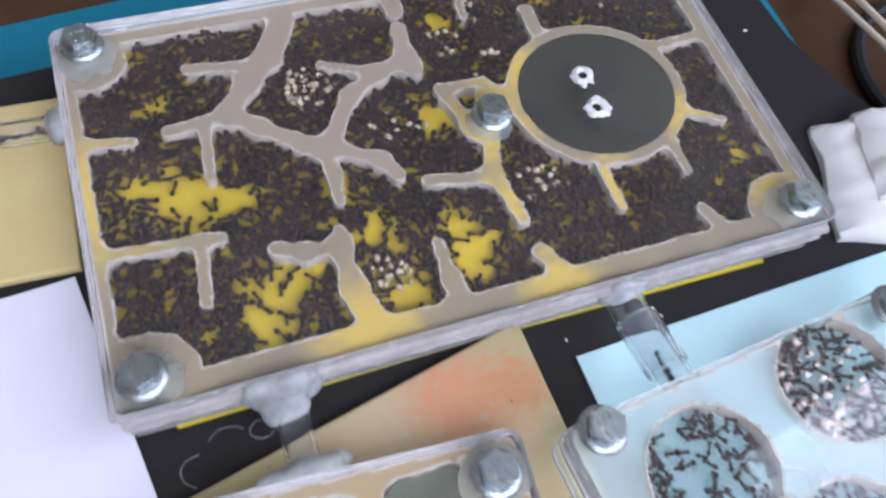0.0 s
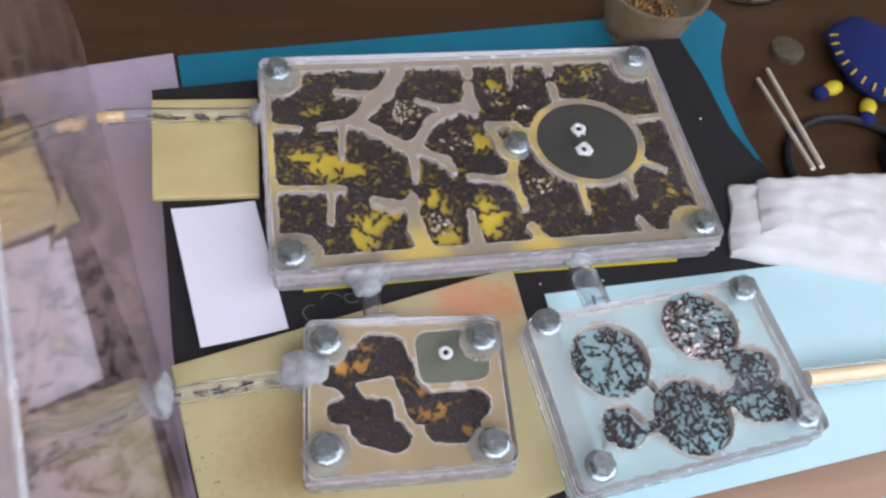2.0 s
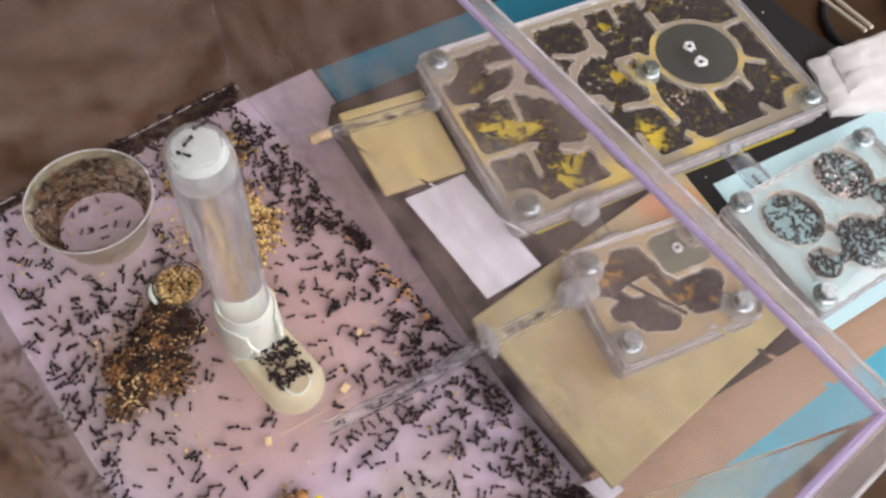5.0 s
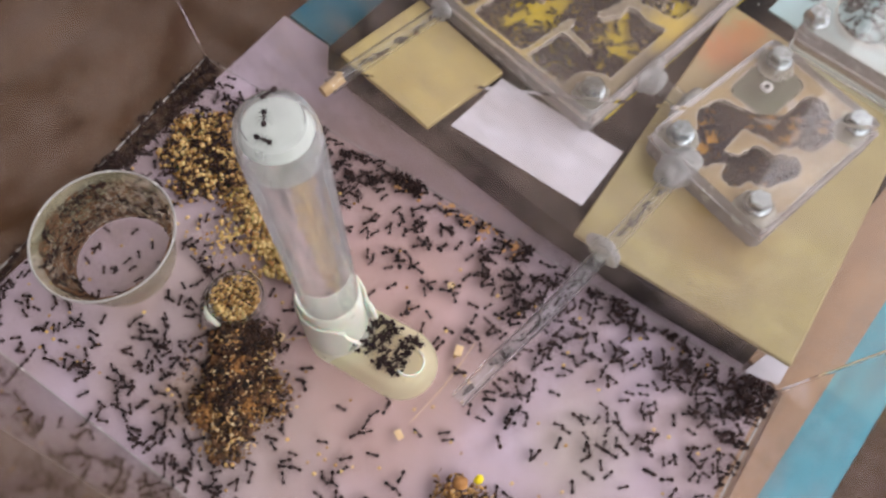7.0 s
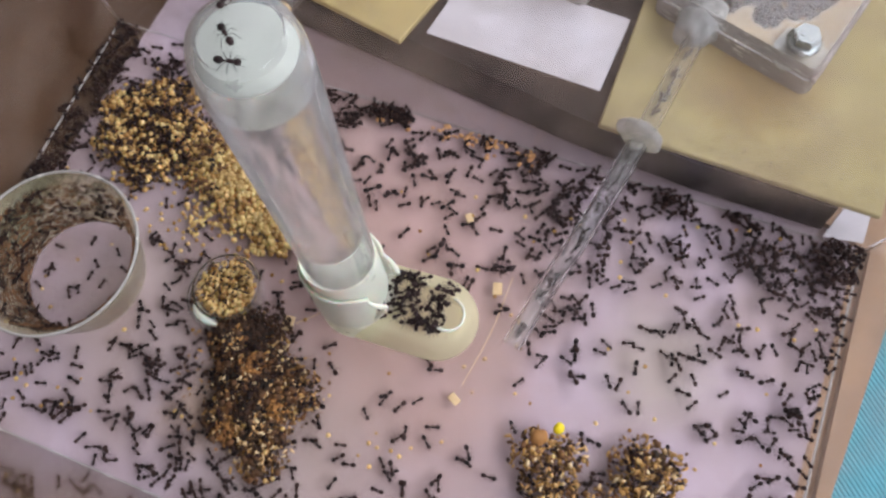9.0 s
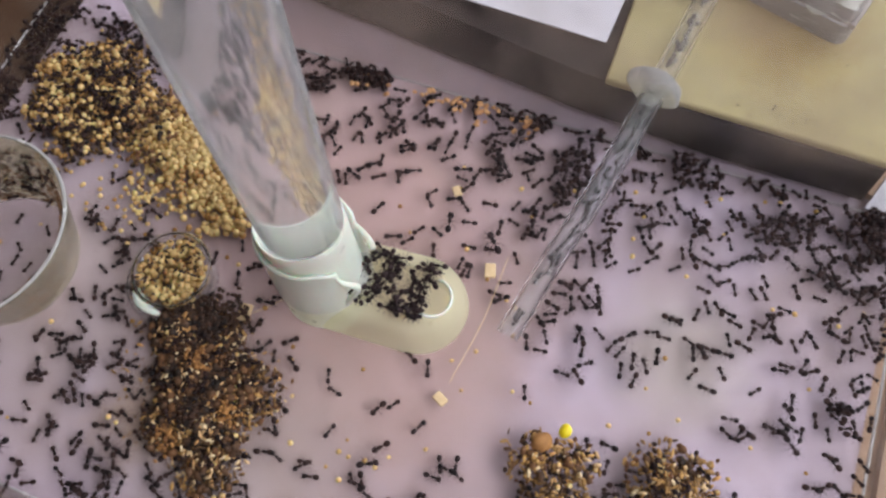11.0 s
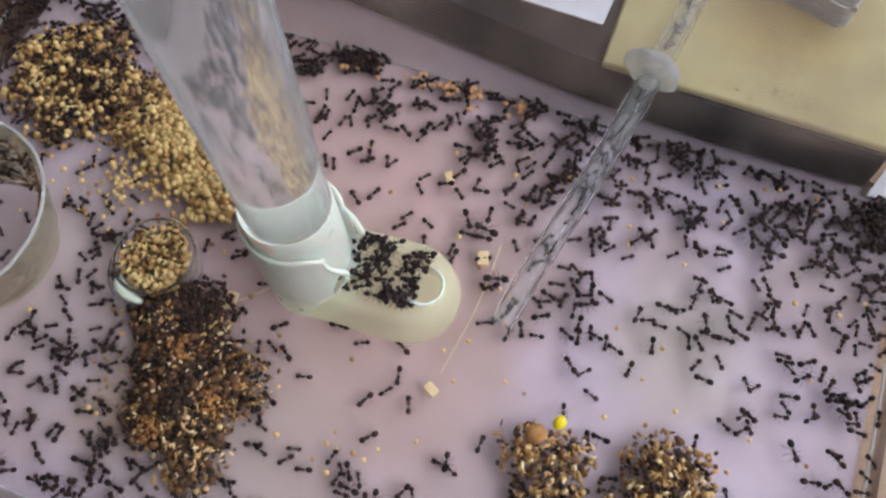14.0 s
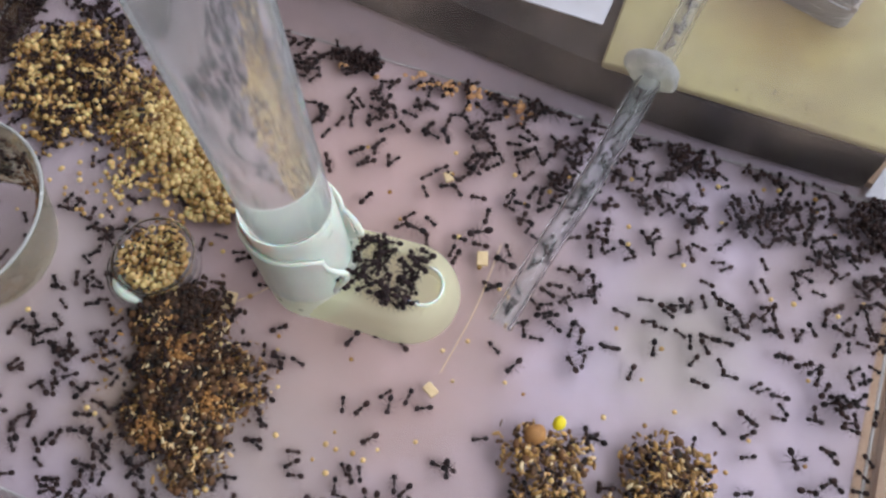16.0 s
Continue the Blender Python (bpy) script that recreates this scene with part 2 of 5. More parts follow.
def ribbed(m, pitch, height, angle):
    """Fine raised ribs, woven at an angle."""
    nt = m.node_tree
    b = nt.nodes["Principled BSDF"]
    tc, mp, w, bp = (nt.nodes.new(k) for k in ("ShaderNodeTexCoord", "ShaderNodeMapping", "ShaderNodeTexWave", "ShaderNodeBump"))
    mp.inputs["Rotation"].default_value[2] = radians(angle)
    w.inputs["Scale"].default_value, w.inputs["Distortion"].default_value = 0.314 / pitch, 0.6
    bp.inputs["Strength"].default_value, bp.inputs["Distance"].default_value = 1.0, height
    nt.links.new(tc.outputs["Object"], mp.inputs["Vector"])
    nt.links.new(mp.outputs[0], w.inputs["Vector"])
    nt.links.new(w.outputs["Fac"], bp.inputs["Height"])
    nt.links.new(b.inputs["Normal"].links[0].from_socket, bp.inputs["Normal"])
    nt.links.new(bp.outputs[0], b.inputs["Normal"])


ribbed(TEAL_STRIP, 0.0016, 0.0004, 30)
hazed(BOX_ACRYLIC, (0.54, 0.41, 0.34), 0.0, 0.20, 38)
hazed(ACRYLIC, (0.46, 0.39, 0.40), 0.0, 0.045, 45)
hazed(GLASS, (0.86, 0.84, 0.86), 0.07, 0.20, 90, (1, 1, 0.6))
hazed(HOSE, (0.92, 0.94, 0.96), 0.0, 0.05, 120)
hazed(SILICONE, (0.92, 0.94, 0.94), 0.08, 0.34, 170)
hazed(CUP_CREAM, (0.82, 0.80, 0.54), 0.50, 0.66, 60)
hazed(CUP_PALE, (0.94, 0.94, 0.86), 0.50, 0.66, 60)
hazed(TUB, (0.78, 0.74, 0.52), 0.02, 0.16, 55)
# paper stains; their darker tones also paint the floor's dimmer left and centre
stained(LILAC, (-0.120, -0.225, -0.004), 0.030, (0.44, 0.40, 0.34), 0.5)
# only darkens the paper round the tub, where less light falls
stained(LILAC, (-0.210, -0.040, -0.004), 0.065, (0.35, 0.275, 0.26), 0.7)
stained(LILAC, (-0.135, -0.105, -0.004), 0.095, (0.44, 0.285, 0.265), 0.9)
stained(LILAC, (-0.175, -0.145, -0.004), 0.070, (0.40, 0.265, 0.245), 0.9)
stained(LILAC, (-0.230, -0.125, -0.004), 0.055, (0.35, 0.28, 0.25), 0.6)
stained(LILAC, (-0.232, -0.085, -0.004), 0.022, (0.34, 0.22, 0.10), 0.5)
stained(LILAC, (-0.095, -0.040, -0.004), 0.060, (0.42, 0.29, 0.28), 0.7)
for sx, sy, r in ((0.055, -0.022, 0.050), (0.080, -0.055, 0.030), (0.100, -0.020, 0.030)):
    stained(PLASTER, (sx, sy, 0.0335), r, (0.30, 0.225, 0.175), 0.8)
for sx, sy, r in ((0.060, -0.116, 0.022), (0.118, -0.060, 0.020), (0.132, -0.036, 0.018), (-0.004, -0.055, 0.030), (0.112, -0.088, 0.014), (0.148, -0.090, 0.014), (0.184, -0.072, 0.012), (0.200, -0.108, 0.012), (0.118, -0.118, 0.016)):
    stained(PLASTER, (sx, sy, 0.0335), r, (0.62, 0.42, 0.06), 0.8)
CREAM_SHEET = material("stained_shaded_cream_foam", (0.53, 0.45, 0.235), (0.45, 0.37, 0.18), 0.85, 45, 1800, 0.4)
stained(CREAM_SHEET, (0.070, -0.150, 0.025), 0.050, (0.56, 0.42, 0.27), 0.7)
stained(CREAM_SHEET, (0.078, -0.138, 0.025), 0.018, (0.70, 0.27, 0.13), 0.7)
stained(CREAM_SHEET, (0.096, -0.141, 0.025), 0.015, (0.66, 0.25, 0.10), 0.65)
# shadow left of the small nest, painted brown into the sheet
stained(CREAM_SHEET, (-0.005, -0.200, 0.025), 0.034, (0.36, 0.22, 0.08), 0.6)
# colour of the bright ceiling's reflection in the tube end
DOME_SHEEN = material("pale_ceiling_sheen", (0.64, 0.68, 0.63), (0.52, 0.56, 0.52), 0.3, 120, 700, 0.05, transmission=0.5)
CUP_CLEAR = material("cloudy_plastic_cup", (0.56, 0.47, 0.34), (0.38, 0.29, 0.19), 0.3, 60, 400, 0.1, transmission=0.7, ior=1.2)


# ---- mesh helpers ----
def mesh_of(bm, name, mats, smooth=True, angle=40):
    bmesh.ops.recalc_face_normals(bm, faces=bm.faces)
    me = bpy.data.meshes.new(name)
    bm.to_mesh(me)
    bm.free()
    for m in mats if isinstance(mats, (list, tuple)) else (mats,):
        me.materials.append(m)
    if smooth:
        me.shade_smooth()
        me.set_sharp_from_angle(angle=radians(angle))
    return me


def raw_mesh(name, verts, faces, mats, index=None, smooth=True):
    me = bpy.data.meshes.new(name)
    me.from_pydata(verts, [], faces)
    for m in mats if isinstance(mats, (list, tuple)) else (mats,):
        me.materials.append(m)
    if index is not None:
        me.polygons.foreach_set("material_index", index)
    if smooth:
        me.shade_smooth()
    me.update()
    return me


def thing(name, label, category, at=(0, 0, 0), turn=0.0, group="", kind=""):
    ob = new(name)
    ob.empty_display_size = 0.01
    ob.matrix_basis = pose(*at, 0, 0, turn)
    return tagged(ob, label, category, group, kind)


def put(name, data, parent=None, label="", m=None):
    ob = new(name, data)
    if parent:
        ob.parent = parent
    if m is not None:
        ob.matrix_basis = m
    return tagged(ob, label)


def part(name, bm, mat, parent=None, label="", m=None, clear=False, angle=40):
    ob = put(name, mesh_of(bm, name, mat, angle=angle), parent, label, m)
    if clear:
        ob.visible_shadow = False
    return ob


def prism(poly, z0, z1, bevel=0.0, seg=2, bm=None):
    bm = bm or bmesh.new()
    lo = [bm.verts.new((x, y, z0)) for x, y in poly]
    hi = [bm.verts.new((x, y, z1)) for x, y in poly]
    bm.faces.new(list(reversed(lo)))
    bm.faces.new(hi)
    n = len(poly)
    for i in range(n):
        bm.faces.new((lo[i], lo[(i + 1) % n], hi[(i + 1) % n], hi[i]))
    if bevel:
        bmesh.ops.bevel(bm, geom=list(bm.edges), offset=bevel, segments=seg, affect="EDGES", profile=0.6)
    return bm


def rect(x0, x1, y0, y1):
    return [(x0, y0), (x1, y0), (x1, y1), (x0, y1)]


def lathe(profile, seg=32, cap=True, bm=None):
    """Turn (radius, height) pairs about the z axis."""
    bm = bm or bmesh.new()
    rings = []
    for r, z in profile:
        if r < 1e-6:
            rings.append([bm.verts.new((0, 0, z))])
        else:
            rings.append([bm.verts.new((r * math.cos(2 * math.pi * k / seg), r * math.sin(2 * math.pi * k / seg), z)) for k in range(seg)])
    for a, b in zip(rings, rings[1:]):
        for k in range(seg):
            q = [a[k % len(a)], a[(k + 1) % len(a)], b[(k + 1) % len(b)], b[k % len(b)]]
            q = list(dict.fromkeys(q))
            if len(q) > 2:
                bm.faces.new(q)
    return bm


def sweep(points, radii, seg=16, bm=None, close=True):
    """A round rod along a line of points."""
    bm = bm or bmesh.new()
    pts = [Vector(p) for p in points]
    radii = radii if isinstance(radii, (list, tuple)) else [radii] * len(pts)
    rings = []
    for i, p in enumerate(pts):
        d = (pts[min(i + 1, len(pts) - 1)] - pts[max(i - 1, 0)]).normalized()
        s = d.cross(Vector((0, 0, 1)))
        s = s.normalized() if s.length > 1e-4 else Vector((1, 0, 0))
        u = s.cross(d).normalized()
        rings.append([bm.verts.new(p + radii[i] * (math.cos(2 * math.pi * k / seg) * s + math.sin(2 * math.pi * k / seg) * u)) for k in range(seg)])
    for a, b in zip(rings, rings[1:]):
        for k in range(seg):
            bm.faces.new((a[k], a[(k + 1) % seg], b[(k + 1) % seg], b[k]))
    if close:
        bm.faces.new(rings[0])
        bm.faces.new(rings[-1])
    return bm


def bend(points, n=8):
    """More points on a smooth line through the given ones."""
    P = [Vector(p) for p in points]
    P = [2 * P[0] - P[1]] + P + [2 * P[-1] - P[-2]]
    out = []
    for a, b, c, d in zip(P, P[1:], P[2:], P[3:]):
        for k in range(n):
            t = k / n
            out.append(0.5 * (2 * b + (c - a) * t + (2 * a - 5 * b + 4 * c - d) * t * t + (3 * b - a - 3 * c + d) * t ** 3))
    return out + [P[-2]]


def hollow(points, r, wall, seg=20):
    """A hose: an outer and an inner skin."""
    bm = sweep(points, r, seg, close=False)
    sweep(points, r - wall, seg, bm, close=False)
    bm.verts.ensure_lookup_table()
    n = len(points) * seg
    for base in (0, n - seg):
        for k in range(seg):
            bm.faces.new((bm.verts[base + k], bm.verts[base + (k + 1) % seg], bm.verts[n + base + (k + 1) % seg], bm.verts[n + base + k]))
    return bm


def blob(rx, ry, rz, rough=0.15, scale=200, level=3, seed=0.0):
    bm = bmesh.new()
    bmesh.ops.create_icosphere(bm, subdivisions=level, radius=1)
    for v in bm.verts:
        k = 1 + rough * noise.noise(Vector((v.co.x * rx, v.co.y * ry, v.co.z * rz)) * scale + Vector((seed, seed, seed)))
        v.co = Vector((v.co.x * rx, v.co.y * ry, v.co.z * rz)) * k
    return bm


def softened(poly, r, n=5):
    """The polygon with its corners rounded."""
    out = []
    P = [Vector(p) for p in poly]
    for i, p in enumerate(P):
        a, b = (P[i - 1] - p).normalized(), (P[(i + 1) % len(P)] - p).normalized()
        for k in range(n + 1):
            t = k / n
            q = p + a * r * (1 - t) ** 2 + b * r * t ** 2
            out.append((q.x, q.y))
    return out


def cover_plate(poly, z0, z1, parent, corner=0.004):
    """A clear cover whose sawn sides are milky."""
    bm = prism(softened(poly, corner), z0, z1, 0.0004, 1)
    bm.normal_update()
    for f in bm.faces:
        f.material_index = 0 if abs(f.normal.z) > 0.95 else 1
    part("cover", bm, (ACRYLIC, FROSTED_EDGE), parent, "clear acrylic cover", clear=True)


# ---- cut-out blocks: a plate with chambers, from a distance field ----
def capsule(X, Y, a, b, ra, rb=None):
    rb = ra if rb is None else rb
    ax, ay, bx, by = *a, *b
    dx, dy = bx - ax, by - ay
    t = np.clip(((X - ax) * dx + (Y - ay) * dy) / max(dx * dx + dy * dy, 1e-9), 0, 1)
    return np.hypot(X - ax - t * dx, Y - ay - t * dy) - (ra + (rb - ra) * t)


def wobble(X, Y, size, amount):
    """A smooth random field, from a few waves."""
    rng = np.random.default_rng(5)
    out = np.zeros_like(X)
    for _ in range(14):
        a, ph, k = rng.uniform(0, 2 * np.pi), rng.uniform(0, 2 * np.pi), rng.uniform(0.6, 1.8) / size
        out += np.sin(2 * np.pi * k * (X * np.cos(a) + Y * np.sin(a)) + ph)
    return out * amount / 3.7


def cut_block(name, field, x0, x1, y0, y1, step, z0, z1, mats, lip=0.0):
    """The plate where field(X, Y) > 0, with upright edges; mats: top, edge."""
    nx, ny = int(round((x1 - x0) / step)), int(round((y1 - y0) / step))
    xs, ys = np.linspace(x0, x1, nx + 1), np.linspace(y0, y1, ny + 1)
    X, Y = np.meshgrid(xs, ys, indexing="ij")
    V = field(X, Y)
    V[np.abs(V) < 1e-7] = 1e-7
    verts, faces, index, seen = [], [], [], {}

    def vert(key, x, y):
        if key not in seen:
            seen[key] = len(verts)
            verts.append((x, y, z1))
            verts.append((x, y, z0))
        return seen[key]

    for i in range(nx):
        for j in range(ny):
            cs = [(i, j), (i + 1, j), (i + 1, j + 1), (i, j + 1)]
            vs = [V[c] for c in cs]
            if max(vs) < 0:
                continue
            ring, cut = [], []
            for k in range(4):
                a, b, va, vb = cs[k], cs[(k + 1) % 4], vs[k], vs[(k + 1) % 4]
                if va > 0:
                    ring.append(vert((a, a), xs[a[0]], ys[a[1]]))
                if (va > 0) != (vb > 0):
                    t = va / (va - vb)
                    key = (min(a, b), max(a, b))
                    w = vert(key, xs[a[0]] + t * (xs[b[0]] - xs[a[0]]), ys[a[1]] + t * (ys[b[1]] - ys[a[1]]))
                    ring.append(w)
                    cut.append((len(ring) - 1, va > 0))
            if len(ring) < 3:
                continue
            faces.append(ring)
            index.append(1 if max(vs) < lip else 0)
            for pos, leaving in cut:
                if leaving:
                    a, b = ring[pos], ring[(pos + 1) % len(ring)]
                    faces.append([a, a + 1, b + 1, b])
                    index.append(1)
            for k in range(4):
                a, b = cs[k], cs[(k + 1) % 4]
                if vs[k] > 0 and vs[(k + 1) % 4] > 0 and ((a[0] == b[0] and a[0] in (0, nx)) or (a[1] == b[1] and a[1] in (0, ny))):
                    a, b = seen[(a, a)], seen[(b, b)]
                    faces.append([a, a + 1, b + 1, b])
                    index.append(1)
    # top faces use the even entries as they are
    return raw_mesh(name, verts, faces, mats, index, smooth=False)


# ---- room that closes the place ----
def wall_box(name, x0, x1, y0, y1, z0, z1, mat, label, category):
    ob = part(name, prism(rect(x0, x1, y0, y1), z0, z1), mat, None, label)
    tagged(ob, label, category, kind="structure")
    return ob


Z_FLOOR, Z_TOP = -0.756, 2.35
wall_box("floor", -2.6, 1.05, -1.15, 2.2, Z_FLOOR - 0.1, Z_FLOOR, FLOORING, "brown room floor under the table", "floor")
wall_box("ceiling", -2.6, 1.05, -1.15, 2.2, Z_TOP, Z_TOP + 0.1, CEILINGPAINT, "plain white painted room ceiling", "ceiling")
wall_box("wall_north", -2.6, 1.05, 2.1, 2.2, Z_FLOOR, Z_TOP, WALLPAINT, "plain beige painted room wall", "wall")
wall_box("wall_west", -2.7, -2.6, -1.15, 2.2, Z_FLOOR, Z_TOP, WALLPAINT, "plain beige painted room wall", "wall")


def wall_with_window(name, along, at, lo, hi, w0, w1, h0, h1):
    """A wall of four pieces round a window opening."""
    bm = bmesh.new()
    for a, b, c, d in ((lo, w0, Z_FLOOR, Z_TOP), (w1, hi, Z_FLOOR, Z_TOP), (w0, w1, Z_FLOOR, h0), (w0, w1, h1, Z_TOP)):
        r = rect(at, at + 0.1, a, b) if along == "y" else rect(a, b, at, at + 0.1)
        prism(r, c, d, bm=bm)
    return tagged(part(name, bm, WALLPAINT), "plain beige painted wall with a window opening", "wall", kind="structure")


wall_with_window("wall_east", "y", 0.95, -1.15, 2.2, -1.04, -0.02, 0.24, 1.50)
# unseen south wall, its opening assumed to suit the added lamp
wall_with_window("wall_south", "x", -1.15, -2.6, 0.95, -0.55, 0.75, 0.56, 1.68)

# ---- table and the sheets on it ----
TABLE_Z = -0.0065
table = thing("table", "brown wood-grained table top, worn and dull", "table", (0, 0, TABLE_Z))
part("tabletop", prism(rect(-1.1, 0.85, -0.75, 0.75), -0.03, 0.0, 0.002), TABLE, table)
for sx in (-1.04, 0.79):
    for sy in (-0.69, 0.69):
        part("leg", prism(rect(sx - 0.025, sx + 0.025, sy - 0.025, sy + 0.025), Z_FLOOR - TABLE_Z, -0.03), TABLE, table)

mat_ = part("foam_mat", prism([(-0.058, 0.0605), (0.300, 0.090), (0.307, 0.076), (0.290, 0.045), (0.2818, 0.0136), (0.2812, -0.024), (0.2855, -0.047), (0.262, -0.020), (0.20, -0.02), (-0.05, -0.02)], TABLE_Z, -0.0042, 0.0006), TEAL)
tagged(mat_, "teal foam mat with a fine woven surface", "mat")
strip = part("mat_strip", prism([(-0.20, -0.308), (0.50, -0.2115), (0.50, -0.238), (-0.20, -0.336)], TABLE_Z, -0.0032, 0.0004), TEAL_STRIP)
tagged(strip, "teal woven mat strip along the table", "mat")
paper = part("paper_sheet", prism([(-0.0605, 0.062), (-0.0200, -0.2640), (-0.2200, -0.3075), (-0.2955, 0.0215)], -0.0041, -0.0036), LILAC)
tagged(paper, "lilac white paper sheet under a clear box", "paper")
# brighter copy of the sheet's lit corner, laid over it outside the box
corner = part("paper_corner", prism([(-0.0385, -0.2535), (-0.0225, -0.2555), (-0.0195, -0.2655), (-0.0325, -0.2680)], -0.0004, 0.0), WHITE_CARD)
tagged(corner, "bright corner of the paper sheet outside the clear box", "paper")
board = part("tan_board", prism([(-0.026, -0.20), (0.30, -0.16), (0.36, -0.2355), (-0.026, -0.2862), (-0.190, -0.3087), (-0.0345, -0.2735)], -0.0042, -0.0005, 0.0004), BOARD)
tagged(board, "tan brown fibre board under black foam", "board")
# added thin piece that continues the tan board under the box
under = part("board_extension", prism([(-0.030, -0.250), (-0.0345, -0.2843), (-0.190, -0.3058), (-0.215, -0.3090), (-0.215, -0.2900)], TABLE_Z, -0.0045), BOARD)
tagged(under, "tan board continued under the clear box edge", "card")
FOAM_Z = 0.0215
east = [(0.30, -0.225), (0.272, -0.085), (0.262, -0.0635), (0.2545, -0.038), (0.2525, 0.0036), (0.2480, 0.036)]
FOAM_LOW = [(-0.0700, 0.010), (-0.0625, -0.068), (-0.0555, -0.147), (-0.0475, -0.200), (-0.0362, -0.2515)] + east
FOAM_TOP = [(-0.0670, 0.008), (-0.0600, -0.068), (-0.0545, -0.147), (-0.0485, -0.195), (-0.0370, -0.2505)] + east
bm = bmesh.new()
lows, tops = [bm.verts.new((x, y, 0.0)) for x, y in FOAM_LOW], [bm.verts.new((x, y, FOAM_Z)) for x, y in FOAM_TOP]
bm.faces.new(lows)
bm.faces.new(tops)
for i in range(len(lows)):
    j = (i + 1) % len(lows)
    bm.faces.new((lows[i], lows[j], tops[j], tops[i]))
foam = part("foam_slab", bm, FOAM)
tagged(foam, "thick black foam slab carrying the ant nests", "foam slab")

yellow_sheet = part("plastic_sheet", prism([(0.0, 0.004), (0.20, 0.004), (0.192, -0.1246), (0.08, -0.1232), (0.004, -0.1242)], FOAM_Z, FOAM_Z + 0.0012), YELLOW_SHEET)
tagged(yellow_sheet, "thin yellow plastic sheet under the large nest", "plastic sheet")

slab = part("cream_foam_sheet", prism([(-0.0550, -0.1570), (0.105, -0.1215), (0.1095, -0.2300), (-0.0335, -0.2650)], FOAM_Z, FOAM_Z + 0.0035, 0.0012, 3), CREAM_SHEET)
tagged(slab, "cream yellow foam sheet with an orange stain", "foam sheet")
block = part("cream_foam_piece", prism([(-0.0665, -0.002), (-0.0115, -0.004), (-0.0135, -0.0690), (-0.0645, -0.0668)], FOAM_Z, FOAM_Z + 0.0035, 0.001, 3), CREAM)
tagged(block, "square piece of cream foam under a clear hose", "foam sheet")


def card_mesh():
    """A thin card whose left edge lifts a little off the foam."""
    n, corner = 12, [Vector(p) for p in ((-0.0555, -0.0745), (-0.042, -0.1500), (-0.0040, -0.1430), (-0.0160, -0.0705))]
    bm = bmesh.new()
    skins = []
    for low in (0.0, 0.0005):
        rows = []
        for i in range(n + 1):
            u = i / n
            p, q = corner[0].lerp(corner[3], u), corner[1].lerp(corner[2], u)
            z = FOAM_Z + 0.0012 + 0.0030 * (1 - u) ** 2 - low
            rows.append((bm.verts.new((p.x, p.y, z)), bm.verts.new((q.x, q.y, z))))
        skins.append(rows)
    top, low = skins
    for i in range(n):
        bm.faces.new((top[i][0], top[i][1], top[i + 1][1], top[i + 1][0]))
        bm.faces.new((low[i][0], low[i + 1][0], low[i + 1][1], low[i][1]))
        for k in range(2):
            bm.faces.new((top[i][k], top[i + 1][k], low[i + 1][k], low[i][k]))
    for i in (0, n):
        bm.faces.new((top[i][0], top[i][1], low[i][1], low[i][0]))
    return bm


tagged(part("card", card_mesh(), WHITE_CARD), "blank white card, slightly curled, on black foam", "card")
tagged(part("blue_sheet", prism([(0.1185, -0.137), (0.345, -0.129), (0.38, -0.222), (0.121, -0.2445)], FOAM_Z, FOAM_Z + 0.001, 0.0003), BLUE_PAPER), "pale blue sheet under the clear nest", "sheet")


# ---- bolts ----
def bolt_parts(parent, x, y, z, turn, depth):
    """A flanged hex bolt whose flange lies on z."""
    b = lathe([(0.0, 0.0), (0.0065, 0.0), (0.0067, 0.0006), (0.0062, 0.0013), (0.0050, 0.0018), (0.0, 0.0018)], 32)
    bolt = put("bolt", mesh_of(b, "flange", STEEL), parent, "zinc plated hex bolt", pose(x, y, z, 0, 0, turn))
    h = bmesh.new()
    prism([(0.0053 * math.cos(k * math.pi / 3), 0.0053 * math.sin(k * math.pi / 3)) for k in range(6)], 0.0015, 0.0056, bm=h)
    bmesh.ops.bevel(h, geom=[e for e in h.edges if e.verts[0].co.z > 0.005 and e.verts[1].co.z > 0.005], offset=0.0005, segments=2, affect="EDGES")
    part("bolt_head", h, STEEL, bolt)
    marks = bmesh.new()
    for sx, sy in ((-0.0017, 0.0016), (0.0, 0.0019), (0.0017, 0.0016), (-0.0012, -0.0018), (0.0012, -0.0018)):
        prism(rect(sx - 0.0004, sx + 0.0004, sy - 0.0007, sy + 0.0007), 0.0055, 0.00585, bm=marks)
    part("stamped_mark", marks, STEEL, bolt)
    part("shank", lathe([(0.0, -depth), (0.003, -depth), (0.003, 0.0), (0.0, 0.0)], 16), STEEL, bolt)
    return bolt


# ---- ants: shared shapes ----
def ellipsoid(bm, c, r, seg=8, rings=5):
    for v in bmesh.ops.create_uvsphere(bm, u_segments=seg, v_segments=rings, radius=1)["verts"]:
        v.co = Vector((v.co.z * r[0] + c[0], v.co.x * r[1] + c[1], v.co.y * r[2] + c[2]))


LEGS = [((0.18, 0.05), (0.30, 0.20), (0.40, 0.34)), ((0.08, 0.06), (0.08, 0.26), (0.04, 0.44)), ((-0.02, 0.05), (-0.16, 0.24), (-0.36, 0.40))]


def leg_bm(k, side, bm=None, seg=4):
    (ax, ay), (bx, by), (cx, cy) = LEGS[k]
    return sweep([(ax, side * ay, 0.12), (bx, side * by, 0.22), (cx, side * cy, 0.005)], [0.017, 0.014, 0.009], seg, bm)


